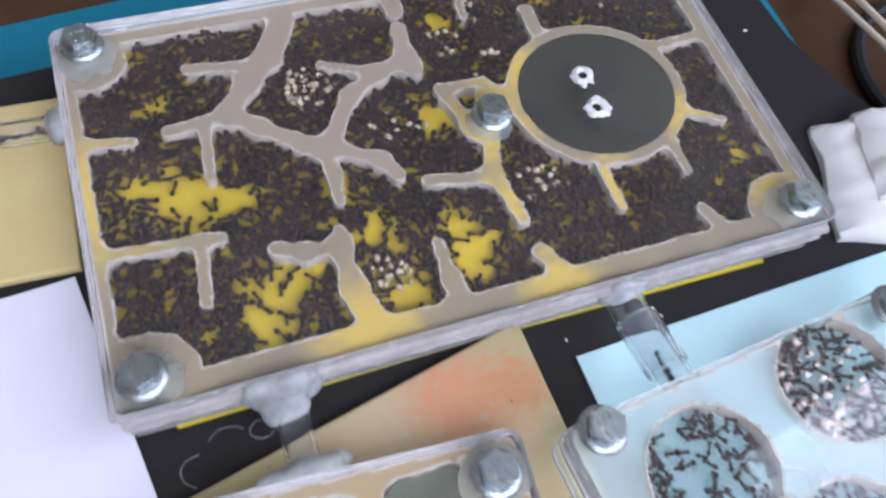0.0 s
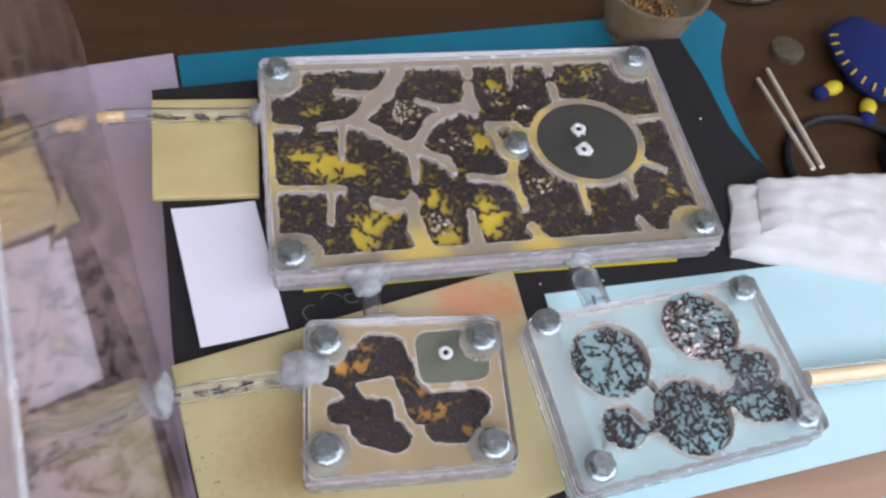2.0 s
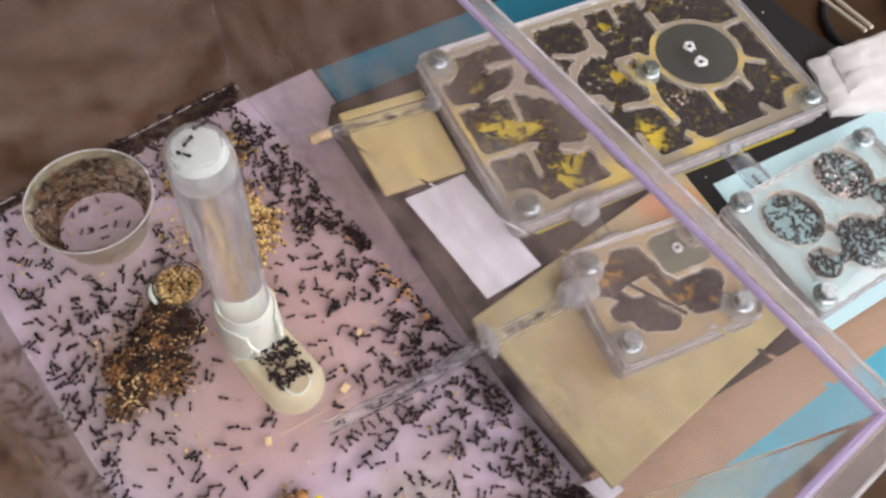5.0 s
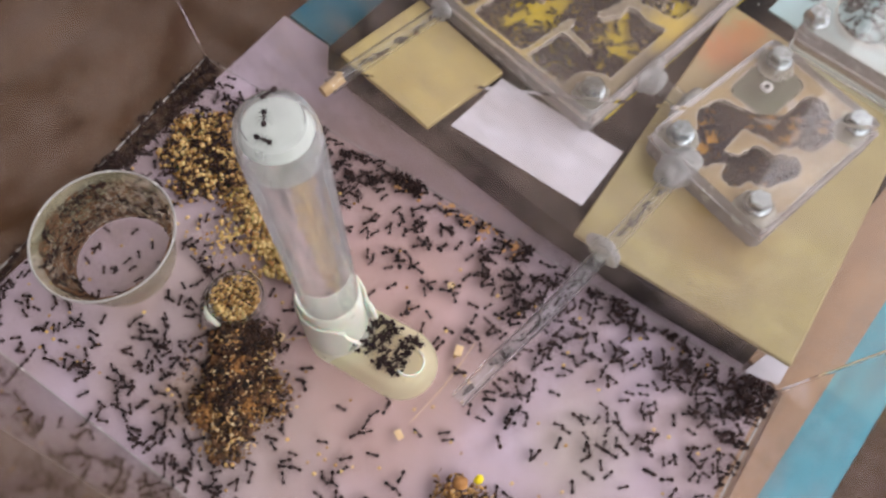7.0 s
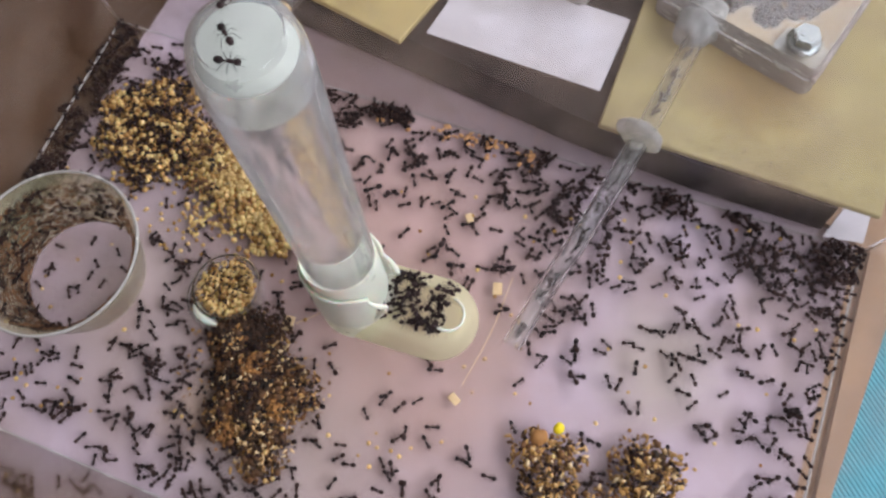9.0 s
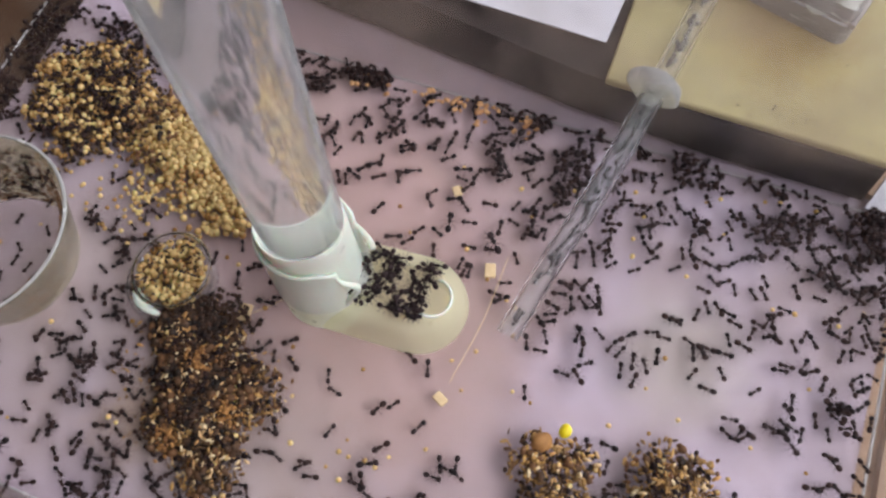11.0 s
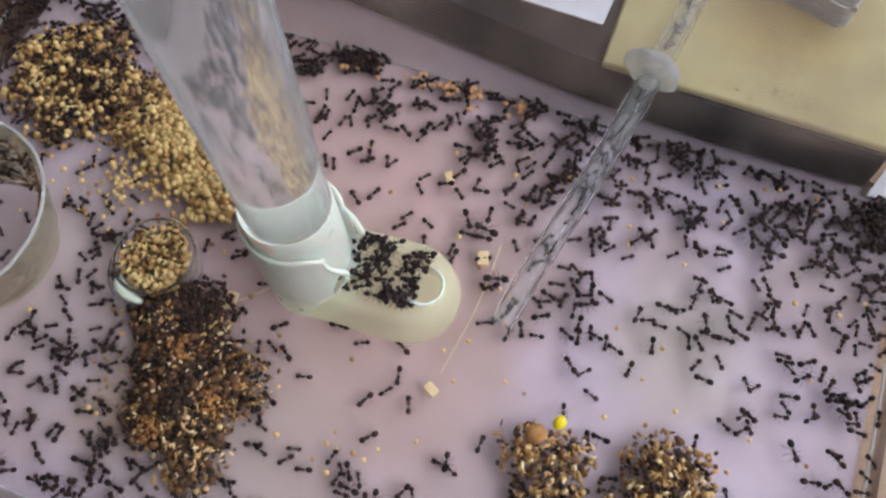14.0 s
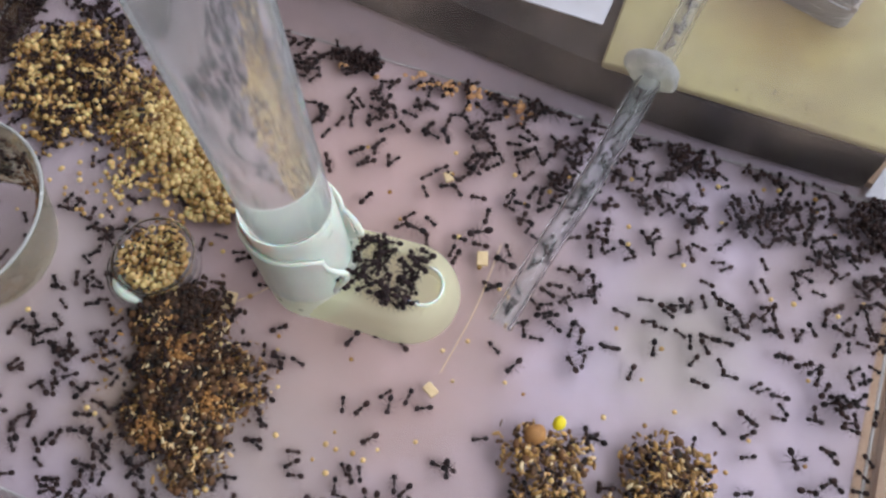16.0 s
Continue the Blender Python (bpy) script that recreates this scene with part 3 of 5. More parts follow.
def antenna_bm(side, bm=None, seg=4):
    return sweep([(0.44, side * 0.04, 0.15), (0.53, side * 0.16, 0.19), (0.68, side * 0.13, 0.12)], [0.012, 0.011, 0.010], seg, bm)


def ant_arrays(detail=1):
    """The ant as plain vertex and face lists, one unit long, for crowds."""
    bm = bmesh.new()
    ellipsoid(bm, (0.36, 0, 0.15), (0.155, 0.165, 0.12), 7, 4)
    ellipsoid(bm, (0.08, 0, 0.15), (0.19, 0.105, 0.11), 6, 4)
    ellipsoid(bm, (-0.14, 0, 0.12), (0.07, 0.045, 0.06), 5, 3)
    ellipsoid(bm, (-0.33, 0, 0.15), (0.21, 0.175, 0.16), 7, 4)
    for k in range(3):
        for s in (-1, 1):
            leg_bm(k, s, bm, 3)
    if detail:
        for s in (-1, 1):
            antenna_bm(s, bm, 3)
    bm.verts.index_update()
    V = np.array([v.co[:] for v in bm.verts])
    F = [[v.index for v in f.verts] for f in bm.faces]
    bm.free()
    return V, F


ANT_V, ANT_F = ant_arrays()


def scatter_mesh(name, V, F, places, mat):
    """One mesh of many copies of a small shape; places: (x, y, z, turn, size, pitch, roll)."""
    verts, faces, n = [], [], 0
    for x, y, z, turn, size, pitch, roll in places:
        R = np.array(Euler((roll, pitch, turn)).to_matrix())
        verts.append(V @ R.T * size + np.array((x, y, z)))
        faces.extend([[i + n for i in f] for f in F])
        n += len(V)
    return raw_mesh(name, np.concatenate(verts).tolist(), faces, mat)


def ico_arrays(level, rx=1.0, ry=1.0, rz=1.0):
    bm = bmesh.new()
    bmesh.ops.create_icosphere(bm, subdivisions=level, radius=1)
    bm.verts.index_update()
    V = np.array([v.co[:] for v in bm.verts]) * (rx, ry, rz)
    F = [[v.index for v in f.verts] for f in bm.faces]
    bm.free()
    return V, F


def crowd(rng, field, x0, x1, y0, y1, z, count, size, cover, gap=0.0012, near=0.0):
    """Places for ants inside the chambers (field < 0), thicker near walls, thin where cover is low."""
    out, cells, tries = [], {}, 0
    while len(out) < count and tries < 60 * count:
        m = 4000
        tries += m
        X, Y = rng.uniform(x0, x1, m), rng.uniform(y0, y1, m)
        D = -field(X, Y)
        keep = (D > near) & (rng.random(m) < cover(X, Y, D))
        for x, y, d in zip(X[keep], Y[keep], D[keep]):
            key = (int(x / gap), int(y / gap))
            if cells.get(key, 0) >= 1:
                continue
            cells[key] = cells.get(key, 0) + 1
            s = size * rng.uniform(0.7, 1.25)
            out.append((x, y, z + rng.uniform(0, 0.0022), rng.uniform(0, 6.283), s, rng.normal(0, 0.15), rng.normal(0, 0.2)))
            if len(out) >= count:
                break
    return out


def trimmed(f, X, Y, poly, inset, corner=0.004):
    """The solid cut to a convex outline with rounded corners."""
    ring = softened(poly, corner + 0.0003)
    area = sum(ax * by - bx * ay for (ax, ay), (bx, by) in zip(ring, ring[1:] + ring[:1]))
    way = 1 if area > 0 else -1
    for (ax, ay), (bx, by) in zip(ring, ring[1:] + ring[:1]):
        n = math.hypot(bx - ax, by - ay)
        f = np.minimum(f, way * ((Y - ay) * (bx - ax) - (X - ax) * (by - ay)) / n - inset)
    return f


# ---- large nest ----
def fillet(f, g, k):
    """Union of two solids with rounded inner corners."""
    h = np.clip(0.5 + 0.5 * (f - g) / k, 0, 1)
    return g * (1 - h) + f * h + k * h * (1 - h)


def big_field(X, Y):
    mm = 0.001
    X, Y = X + 0.0006, Y + 0.0018
    f = -np.minimum(np.minimum(X + 0.0042, 0.2065 - X), np.minimum(Y + 0.1125, 0.0050 - Y))
    f = np.maximum(f, 0.0125 - np.hypot(X, Y))
    f = np.maximum(f, 0.0145 - np.hypot(X - 0.001, Y + 0.113))
    f = np.maximum(f, 0.0140 - np.hypot(X - 0.201, Y + 0.113))
    f = np.maximum(f, 0.0115 - np.hypot(X - 0.2, Y))
    west = (
        (-6, -33, 9, -35, 2.3), (30, -11, 50, -14, 2.6), (64, 2, 56, -12, 5.0), (56, -12, 47, -21, 4.4), (47, -21, 39, -31, 3.8), (39, -32, 20, -34, 2.6),
        (31, -35, 29, -53, 2.3), (39, -32, 47, -39, 3.2), (47, -39, 59, -49, 3.2), (59, -49, 66, -52, 3.3), (66, -52, 81, -61, 2.9), (81, -61, 84, -68, 2.8),
        (63, -52, 65, -62, 2.6), (65, -62, 64, -72, 2.4), (-8, -72, 28, -75, 2.3), (22, -75, 20, -94, 2.4), (42, -83, 50, -86, 2.9), (50, -86, 60, -87, 2.7),
    )
    middle = (
        (66, -52, 78, -34, 3.2), (78, -34, 89, -27, 3.1), (89, -27, 101, -24, 3.4), (101, -24, 102, -29, 3.4), (100, -24, 102, -10, 3.3), (72, -19, 87, -26, 2.1),
        (61, -82, 61, -87, 2.7), (60, -87, 60, -101, 3.3), (60, -101, 63, -114, 4.6), (88, -94, 88, -106, 2.5), (88, -106, 88, -115, 3.3), (108, -39, 123, -39, 2.4),
        (108, -40, 113, -58, 2.7), (113, -57, 122, -49, 4.6), (123, -46, 128, -49, 5.4), (92, -72, 112, -76, 2.6), (118, -59, 113, -74, 3.3), (113, -75, 116, -93, 2.8),
    )
    east = (
        (149, -12, 149, -22, 3.2), (151, 11, 150, -1, 3.6), (128, 7, 126, -9, 2.2), (103, 9, 103, -2, 3.8), (187, -39, 209, -38, 2.3), (187, -69, 197, -75, 1.8),
        (175, -79, 175, -90, 2.3), (148, -83, 148, -97, 2.3), (173, -105, 177, -115, 2.8), (117, -105, 122, -116, 3.4),
    )
    for x0, y0, x1, y1, r in west + middle + east:
        f = fillet(f, -capsule(X, Y, (x0 * mm, y0 * mm), (x1 * mm, y1 * mm), (r - 0.55) * mm), 0.0040)
    d = np.hypot((X - 0.1592) / 1.06, Y + 0.0528)
    f = fillet(f, 0.0297 - d, 0.004)
    f = np.where(d < 0.0262, d - 0.0262, f)
    return f + wobble(X, Y, 0.006, 0.00025)


Z0 = FOAM_Z + 0.0012
big = thing("ant_nest", "large acrylic ant nest with yellow chambers full of dark ants", "ant nest", (0, 0, 0))
BX0, BX1, BY0, BY1 = -0.0095, 0.2115, -0.1235, 0.0095
BIG_FLOOR, SMALL_FLOOR, RIGHT_FLOOR = 0.0290, 0.0300, 0.0330
part("base_plate", prism(softened(rect(BX0 + 0.001, BX1 - 0.001, BY0 + 0.001, BY1 - 0.001), 0.004), Z0, BIG_FLOOR, 0.0003), YELLOW, big, "yellow chamber floor")
put("nest_body", cut_block("nest_body", lambda X, Y: trimmed(big_field(X, Y), X, Y, rect(BX0 + 0.0012, BX1 - 0.0012, BY0 + 0.0012, BY1 - 0.0012), 0.0), BX0 + 0.0012, BX1 - 0.0012, BY0 + 0.0012, BY1 - 0.0012, 0.0008, BIG_FLOOR, 0.0335, (PLASTER, RIM), 0.0009), big, "beige cut chamber walls")
cover_plate(rect(BX0, BX1, BY0, BY1), 0.0337, 0.0410, big)


def side_bands(parent, poly, z0, z1, corner=0.004):
    """The milky cut edge round a clear plate: one thin band with rounded corners."""
    ring = [Vector(p) for p in softened(poly, corner)]
    c = sum(ring, Vector((0, 0))) / len(ring)
    bm = bmesh.new()
    loops = []
    for grow, z in ((0.0002, z0), (0.0010, z0), (0.0010, z1), (0.0002, z1)):
        row = []
        for i, p in enumerate(ring):
            d = (ring[(i + 1) % len(ring)] - ring[i - 1]).normalized()
            n = Vector((d.y, -d.x))
            row.append(bm.verts.new((*(p + (n if n.dot(p - c) > 0 else -n) * grow), z)))
        loops.append(row)
    for p, q in zip(loops, loops[1:] + loops[:1]):
        for k in range(len(p)):
            bm.faces.new((p[k], p[(k + 1) % len(p)], q[(k + 1) % len(p)], q[k]))
    part("cut_edge", bm, FROSTED_EDGE, parent, "milky cut edge")


def glue_seam(parent, a, b, z, r, n, seed):
    """An uneven milky line of glue between two plates."""
    a, b = Vector(a), Vector(b)
    pts, rad = [], []
    for k in range(n + 1):
        t = k / n
        p = a + (b - a) * t
        w = noise.noise(Vector((t * n * 0.21, seed, 0.0)))
        v = noise.noise(Vector((t * n * 0.55, seed, 4.0)))
        pts.append((p.x, p.y, z + 0.0011 * w))
        rad.append(r * max(0.35, 1 + 0.55 * v + 0.3 * w))
    part("glue_seam", sweep(pts, rad, 8), SMEAR, parent, "milky uneven glue line")


def frosted_corner(parent, x, y, z, r, seed):
    """A scuffed milky patch round a bolt."""
    ring = [(x + r * k * math.cos(a), y + r * k * math.sin(a)) for a, k in [(a, 1 + 0.22 * noise.noise(Vector((2 * math.cos(a), 2 * math.sin(a), seed)))) for a in [2 * math.pi * i / 40 for i in range(40)]]]
    part("scuffed_patch", prism(ring, z, z + 0.00012), SCUFF, parent, "scuffed milky patch round the bolt", clear=True)


SCUFF = material("scuffed_clear_plastic", (0.72, 0.74, 0.70), (0.52, 0.54, 0.50), 0.3, 160, 900, 0.5, transmission=0.85, ior=1.3, spread=0.35)
SMEAR = material("smeared_milky_glue", (0.86, 0.80, 0.78), (0.66, 0.57, 0.54), 0.35, 140, 900, 0.5, transmission=0.55, ior=1.3, spread=0.35)
glue_seam(big, (BX0 + 0.002, BY0 - 0.0002), (BX1 - 0.002, BY0 - 0.0002), 0.0345, 0.0017, 90, 1.0)
glue_seam(big, (BX0 + 0.002, BY0 - 0.0001), (BX1 - 0.002, BY0 - 0.0001), 0.0300, 0.0013, 90, 2.0)
glue_seam(big, (BX1, BY0 + 0.002), (BX1, BY1 - 0.002), 0.0335, 0.0012, 60, 3.0)
glue_seam(big, (BX0, BY0 + 0.002), (BX0, BY1 - 0.002), 0.0335, 0.0012, 60, 4.0)
for k, (x, y) in enumerate(((0.0, 0.0), (0.2, 0.0), (0.0, -0.115), (0.2015, -0.115), (0.1178, -0.0583))):
    frosted_corner(big, x, y, 0.03354, 0.0098 if k < 4 else 0.0075, k * 3.1)
side_bands(big, rect(BX0 + 0.001, BX1 - 0.001, BY0 + 0.001, BY1 - 0.001), Z0, 0.0334)
res = lathe([(0.0, 0.0), (0.0260, 0.0), (0.0260, 0.0050), (0.0, 0.0050)], 48)
for v in res.verts:
    v.co.x *= 1.06
part("water_reservoir", res, DARKGREEN, big, "dark round wet sponge", pose(0.1586, -0.0546, 0.0283))
for k, (hx, hy) in enumerate(((0.1535, -0.0508), (0.1528, -0.0645))):
    ring = lathe([(0.0015, 0.0), (0.0041, 0.0), (0.0036, 0.0009), (0.0022, 0.0013), (0.0015, 0.0004)], 26)
    for v in ring.verts:
        v.co *= 1 + 0.45 * noise.noise(v.co * 500 + Vector((k * 7, 0, 0)))
    b = part("drill_burr", ring, BURR, big, "white ragged drill hole", pose(hx, hy, 0.0411))
    # dark disc painting the shade of the bore; the cover is not cut
    part("hole", lathe([(0.0, 0.0), (0.0017, 0.0), (0.0017, 0.0002), (0.0, 0.0002)], 14), HOLE, b)
for x, y, a in ((0.0, 0.0, 10), (0.2, 0.0, 34), (0.0, -0.115, 20), (0.2015, -0.115, 5), (0.1178, -0.0583, 28)):
    bolt_parts(big, x, y, 0.0411, a, 0.012)
rng = np.random.default_rng(3)


def big_cover(X, Y, D):
    X, Y = X + 0.0006, Y + 0.0018
    w = wobble(X, Y, 0.035, 1.0)
    bare = np.zeros_like(X)
    for cx, cy, r in ((0.018, -0.056, 0.0135), (0.007, -0.049, 0.007), (0.033, -0.062, 0.009), (0.038, -0.096, 0.0095), (0.034, -0.104, 0.009), (0.047, -0.092, 0.007), (0.076, -0.107, 0.009), (0.073, -0.084, 0.008), (0.098, -0.098, 0.0115), (0.100, -0.090, 0.008), (0.016, -0.022, 0.006), (0.104, -0.048, 0.008), (0.198, -0.088, 0.006), (0.118, -0.008, 0.007), (0.203, -0.049, 0.004), (0.174, -0.004, 0.006), (0.09, -0.045, 0.005)):
        bare = np.maximum(bare, np.exp(-(((X - cx) ** 2 + (Y - cy) ** 2) / r ** 2) ** 1.5))
    return np.clip(0.92 - 0.93 * bare + 0.18 * w * (1 - bare), 0.015, 1)


places = crowd(rng, big_field, -0.005, 0.206, -0.115, 0.004, BIG_FLOOR + 0.0001, 4000, 0.0049, big_cover, 0.00165, 0.0007)
places = [p for p in places if math.hypot((p[0] - 0.1586) / 1.06, p[1] + 0.0546) > 0.03]
tagged(put("ant_crowd", scatter_mesh("ant_crowd", ANT_V, ANT_F, places, ANT_NEST)), "dense crowd of dark ants in the yellow chambers", "ants", kind="stuff")
BR_V, BR_F = ico_arrays(2, 1.0, 0.74, 0.68)
pl = []
for cx, cy, r, n in ((0.066, -0.028, 0.009, 60), (0.115, -0.020, 0.006, 14), (0.128, -0.035, 0.008, 10), (0.072, -0.100, 0.006, 22), (0.125, -0.085, 0.01, 24), (0.09, -0.05, 0.01, 14), (0.178, -0.012, 0.012, 16), (0.13, -0.008, 0.006, 10)):
    for _ in range(n):
        a, d = rng.uniform(0, 6.28), r * math.sqrt(rng.random())
        pl.append((cx + d * math.cos(a), cy + d * math.sin(a), BIG_FLOOR + 0.001 + rng.uniform(0, 0.0025), rng.uniform(0, 6.28), rng.uniform(0.0008, 0.0014), rng.normal(0, 0.3), 0))
tagged(put("brood", scatter_mesh("brood", BR_V, BR_F, pl, BROOD)), "cream ant brood lying among the nest ants", "brood", kind="stuff")


# ---- small nest ----
def union(*fs):
    """Smooth union of distance fields."""
    k = 0.0012
    f = fs[0]
    for g in fs[1:]:
        h = np.clip(0.5 + 0.5 * (g - f) / k, 0, 1)
        f = g * (1 - h) + f * h - k * h * (1 - h)
    return f


def round_box(X, Y, w, h, r=0.0055):
    """Distance to the rounded pool of the small nest."""
    qx, qy = np.abs(X - 0.0650) - w + r, np.abs(Y + 0.1710) - h + r
    return np.hypot(np.maximum(qx, 0), np.maximum(qy, 0)) + np.minimum(np.maximum(qx, qy), 0) - r


def small_field(X, Y):
    mm = 0.001
    c = lambda x, y, r, x1=None, y1=None, r1=None: capsule(X, Y, (x * mm, y * mm), ((x if x1 is None else x1) * mm, (y if y1 is None else y1) * mm), r * mm, (r if r1 is None else r1) * mm)
    cham = union(c(16.4, -172.9, 6.0, 33.4, -165.8, 8.2), c(32.5, -164.5, 8.1, 39.2, -164.1, 5.9), c(10.7, -176.6, 3.0, 18.8, -179.0, 3.0), c(16.8, -179.0, 3.4, 22.0, -186.0, 3.0), c(36.0, -172.0, 6.0, 20.0, -175.0, 4.0), c(38.0, -166.0, 7.2, 40.5, -171.0, 6.0))
    cham = union(cham, c(14.6, -190.8, 5.8, 30.5, -192.6, 6.2), c(25.9, -199.0, 8.0, 35.5, -204.3, 6.9), c(42.5, -174.0, 5.4, 47.0, -187.5, 6.2), c(47.8, -193.8, 6.9, 70.6, -194.0, 7.3), c(54.9, -202.4, 6.8, 64.1, -202.6, 8.0))
    pool = round_box(X, Y, 0.0153, 0.0123)
    wall = np.minimum(c(26.2, -183.4, 2.0, 37.1, -183.3, 2.0), np.minimum(c(37.3, -185.0, 1.6, 40.9, -197.2, 1.6), c(40.9, -197.2, 1.6, 46.9, -208.6, 1.9)))
    f = np.maximum(np.minimum(np.maximum(cham, -pool + 0.0016), pool), -wall)
    for bx, by in ((11.2, -160.3), (78.6, -165.7), (7.5, -208), (74.6, -213.7)):
        f = np.maximum(f, 0.0095 - np.hypot(X - bx * mm, Y - by * mm))
    return f + wobble(X, Y, 0.005, 0.0003)


SZ0 = FOAM_Z + 0.0035
small = thing("ant_nest", "small square acrylic ant nest with orange chambers of ants", "ant nest")
SQ = [(0.0035, -0.1495), (0.0885, -0.1555), (0.0835, -0.2225), (-0.0015, -0.2185)]
part("base_plate", prism(softened(SQ, 0.004), SZ0, SMALL_FLOOR, 0.0003), ORANGE, small, "orange chamber floor")


def small_solid(X, Y):
    return trimmed(small_field(X, Y), X, Y, SQ, 0.001)


put("nest_body", cut_block("nest_body", small_solid, -0.004, 0.092, -0.226, -0.146, 0.0009, SMALL_FLOOR, 0.0345, (ORANGE_BODY, RIM), 0.0013), small, "pale orange chamber walls")
cover_plate(SQ, 0.0347, 0.0412, small)
glue_seam(small, SQ[2], SQ[3], 0.0345, 0.0010, 50, 5.0)
glue_seam(small, SQ[0], SQ[1], 0.0345, 0.0010, 50, 6.0)
for k, (x, y) in enumerate(((0.0112, -0.1603), (0.0786, -0.1657), (0.0075, -0.208), (0.0746, -0.2137))):
    frosted_corner(small, x, y, 0.03454, 0.0095, 20 + k * 3.1)
side_bands(small, SQ, SZ0, 0.0344)
put("water_reservoir", cut_block("water_reservoir", lambda X, Y: -np.maximum(round_box(X, Y, 0.0150, 0.0120), 0.0098 - np.hypot(X - 0.0786, Y + 0.1657)), 0.046, 0.084, -0.186, -0.156, 0.0008, SMALL_FLOOR, 0.0343, (OLIVE, OLIVE)), small, "olive wet sponge")
ring = lathe([(0.0012, 0.0), (0.0032, 0.0), (0.0028, 0.0008), (0.0018, 0.0011), (0.0012, 0.0004)], 22)
b = part("drill_burr", ring, BURR, small, "white drill hole", pose(0.0615, -0.1715, 0.0413))
# flat dark disc in place of the shaded bore
part("hole", lathe([(0.0, 0.0), (0.0016, 0.0), (0.0016, 0.0002), (0.0, 0.0002)], 14), HOLE, b)
for x, y, a in ((0.0112, -0.1603, 8), (0.0786, -0.1657, 24), (0.0075, -0.208, 40), (0.0746, -0.2137, 15)):
    bolt_parts(small, x, y, 0.0413, a, 0.012)


def small_cover(X, Y, D):
    bare = np.zeros_like(X)
    for cx, cy, r in ((0.017, -0.171, 0.0070), (0.029, -0.163, 0.0060), (0.026, -0.170, 0.0065), (0.049, -0.195, 0.0070), (0.057, -0.194, 0.005), (0.067, -0.203, 0.0045), (0.050, -0.185, 0.0045), (0.043, -0.178, 0.005)):
        bare = np.maximum(bare, np.exp(-(((X - cx) ** 2 + (Y - cy) ** 2) / r ** 2) ** 1.5))
    return np.clip(1.0 - 0.97 * bare, 0.03, 1)


places = crowd(rng, small_field, 0.003, 0.085, -0.22, -0.155, SMALL_FLOOR + 0.0001, 900, 0.0046, small_cover, 0.0015, 0.0004)
places = [p for p in places if not (0.048 < p[0] < 0.084 and -0.186 < p[1] < -0.157)]
tagged(put("ant_crowd", scatter_mesh("ant_crowd", ANT_V, ANT_F, places, ANT_NEST)), "dark ants crowding the orange chambers", "ants", kind="stuff")


# ---- clear nest on the blue sheet ----
RQ = [(0.0985, -0.1610), (0.2125, -0.1500), (0.2195, -0.2265), (0.1055, -0.2385)]


def right_field(X, Y):
    mm = 0.001
    c = lambda x, y, r: np.hypot(X - x * mm, Y - y * mm) - r * mm
    f = union(c(133.7, -182.4, 18.0), c(180.7, -170.3, 18.0), capsule(X, Y, (0.1945, -0.1920), (0.2005, -0.1930), 0.0098), capsule(X, Y, (0.1930, -0.2080), (0.2010, -0.2085), 0.0108), c(162.8, -212.0, 17.7), c(131.0, -213.2, 9.8), capsule(X, Y, (0.1386, -0.2145), (0.1480, -0.2145), 0.0033), capsule(X, Y, (0.1484, -0.1962), (0.1516, -0.2027), 0.0019), capsule(X, Y, (0.1800, -0.2060), (0.1880, -0.2060), 0.0040))
    return f + wobble(X, Y, 0.006, 0.0002)


def right_solid(X, Y):
    return trimmed(right_field(X, Y), X, Y, RQ, 0.0006)


RZ0 = FOAM_Z + 0.001
right = thing("ant_nest", "clear acrylic ant nest with round chambers on a blue sheet", "ant nest")
part("base_plate", prism(softened(RQ, 0.004), RZ0, RIGHT_FLOOR - 0.0006, 0.0004), FROST, right, "frosted base plate", clear=True)
put("nest_body", cut_block("nest_body", right_solid, 0.095, 0.223, -0.242, -0.146, 0.0011, RIGHT_FLOOR - 0.0005, 0.0385, (FROST, RIM), 0.0012), right, "frosted plate with round chambers").visible_shadow = False
cover_plate(RQ, 0.0388, 0.0466, right)
for x, y, a in ((0.1074, -0.1645, 8), (0.2046, -0.1567, 24), (0.1141, -0.2299, 40), (0.2095, -0.2192, 15)):
    bolt_parts(right, x, y, 0.0467, a, 0.018)


for z in (0.0290, 0.0378):
    side_bands(right, RQ, z, z + 0.0009)


def right_cover(X, Y, D):
    edge = np.exp(-(D / 0.006) ** 2)
    return np.clip(0.28 + 0.7 * edge + 0.25 * (np.hypot(X - 0.162, Y + 0.2115) < 0.018), 0, 1)


places = crowd(rng, right_field, 0.11, 0.215, -0.235, -0.15, RIGHT_FLOOR + 0.0001, 520, 0.0047, right_cover, 0.0020, 0.0009)
tagged(put("ant_crowd", scatter_mesh("ant_crowd", ANT_V, ANT_F, places, ANT_NEST)), "dark ants in the pale round chambers", "ants", kind="stuff")


pl = []
for _ in range(130):
    a, d = rng.normal(0.6, 1.2), 0.0155 * rng.random() ** 0.35
    pl.append((0.180 - d * math.cos(a), -0.1705 - d * math.sin(a), RIGHT_FLOOR + 0.0004 + rng.uniform(0, 0.001), rng.uniform(0, 6.28), rng.uniform(0.0008, 0.0017), rng.normal(0, 0.3), 0))
RESIDUE = material("pinkish_residue", (0.78, 0.70, 0.66), (0.60, 0.44, 0.38), 0.6, 300, 1500, 0.2, per="island", spread=0.9)
tagged(put("residue", scatter_mesh("residue", BR_V, BR_F, pl, RESIDUE)), "pinkish pale residue in a round chamber", "residue", kind="stuff")


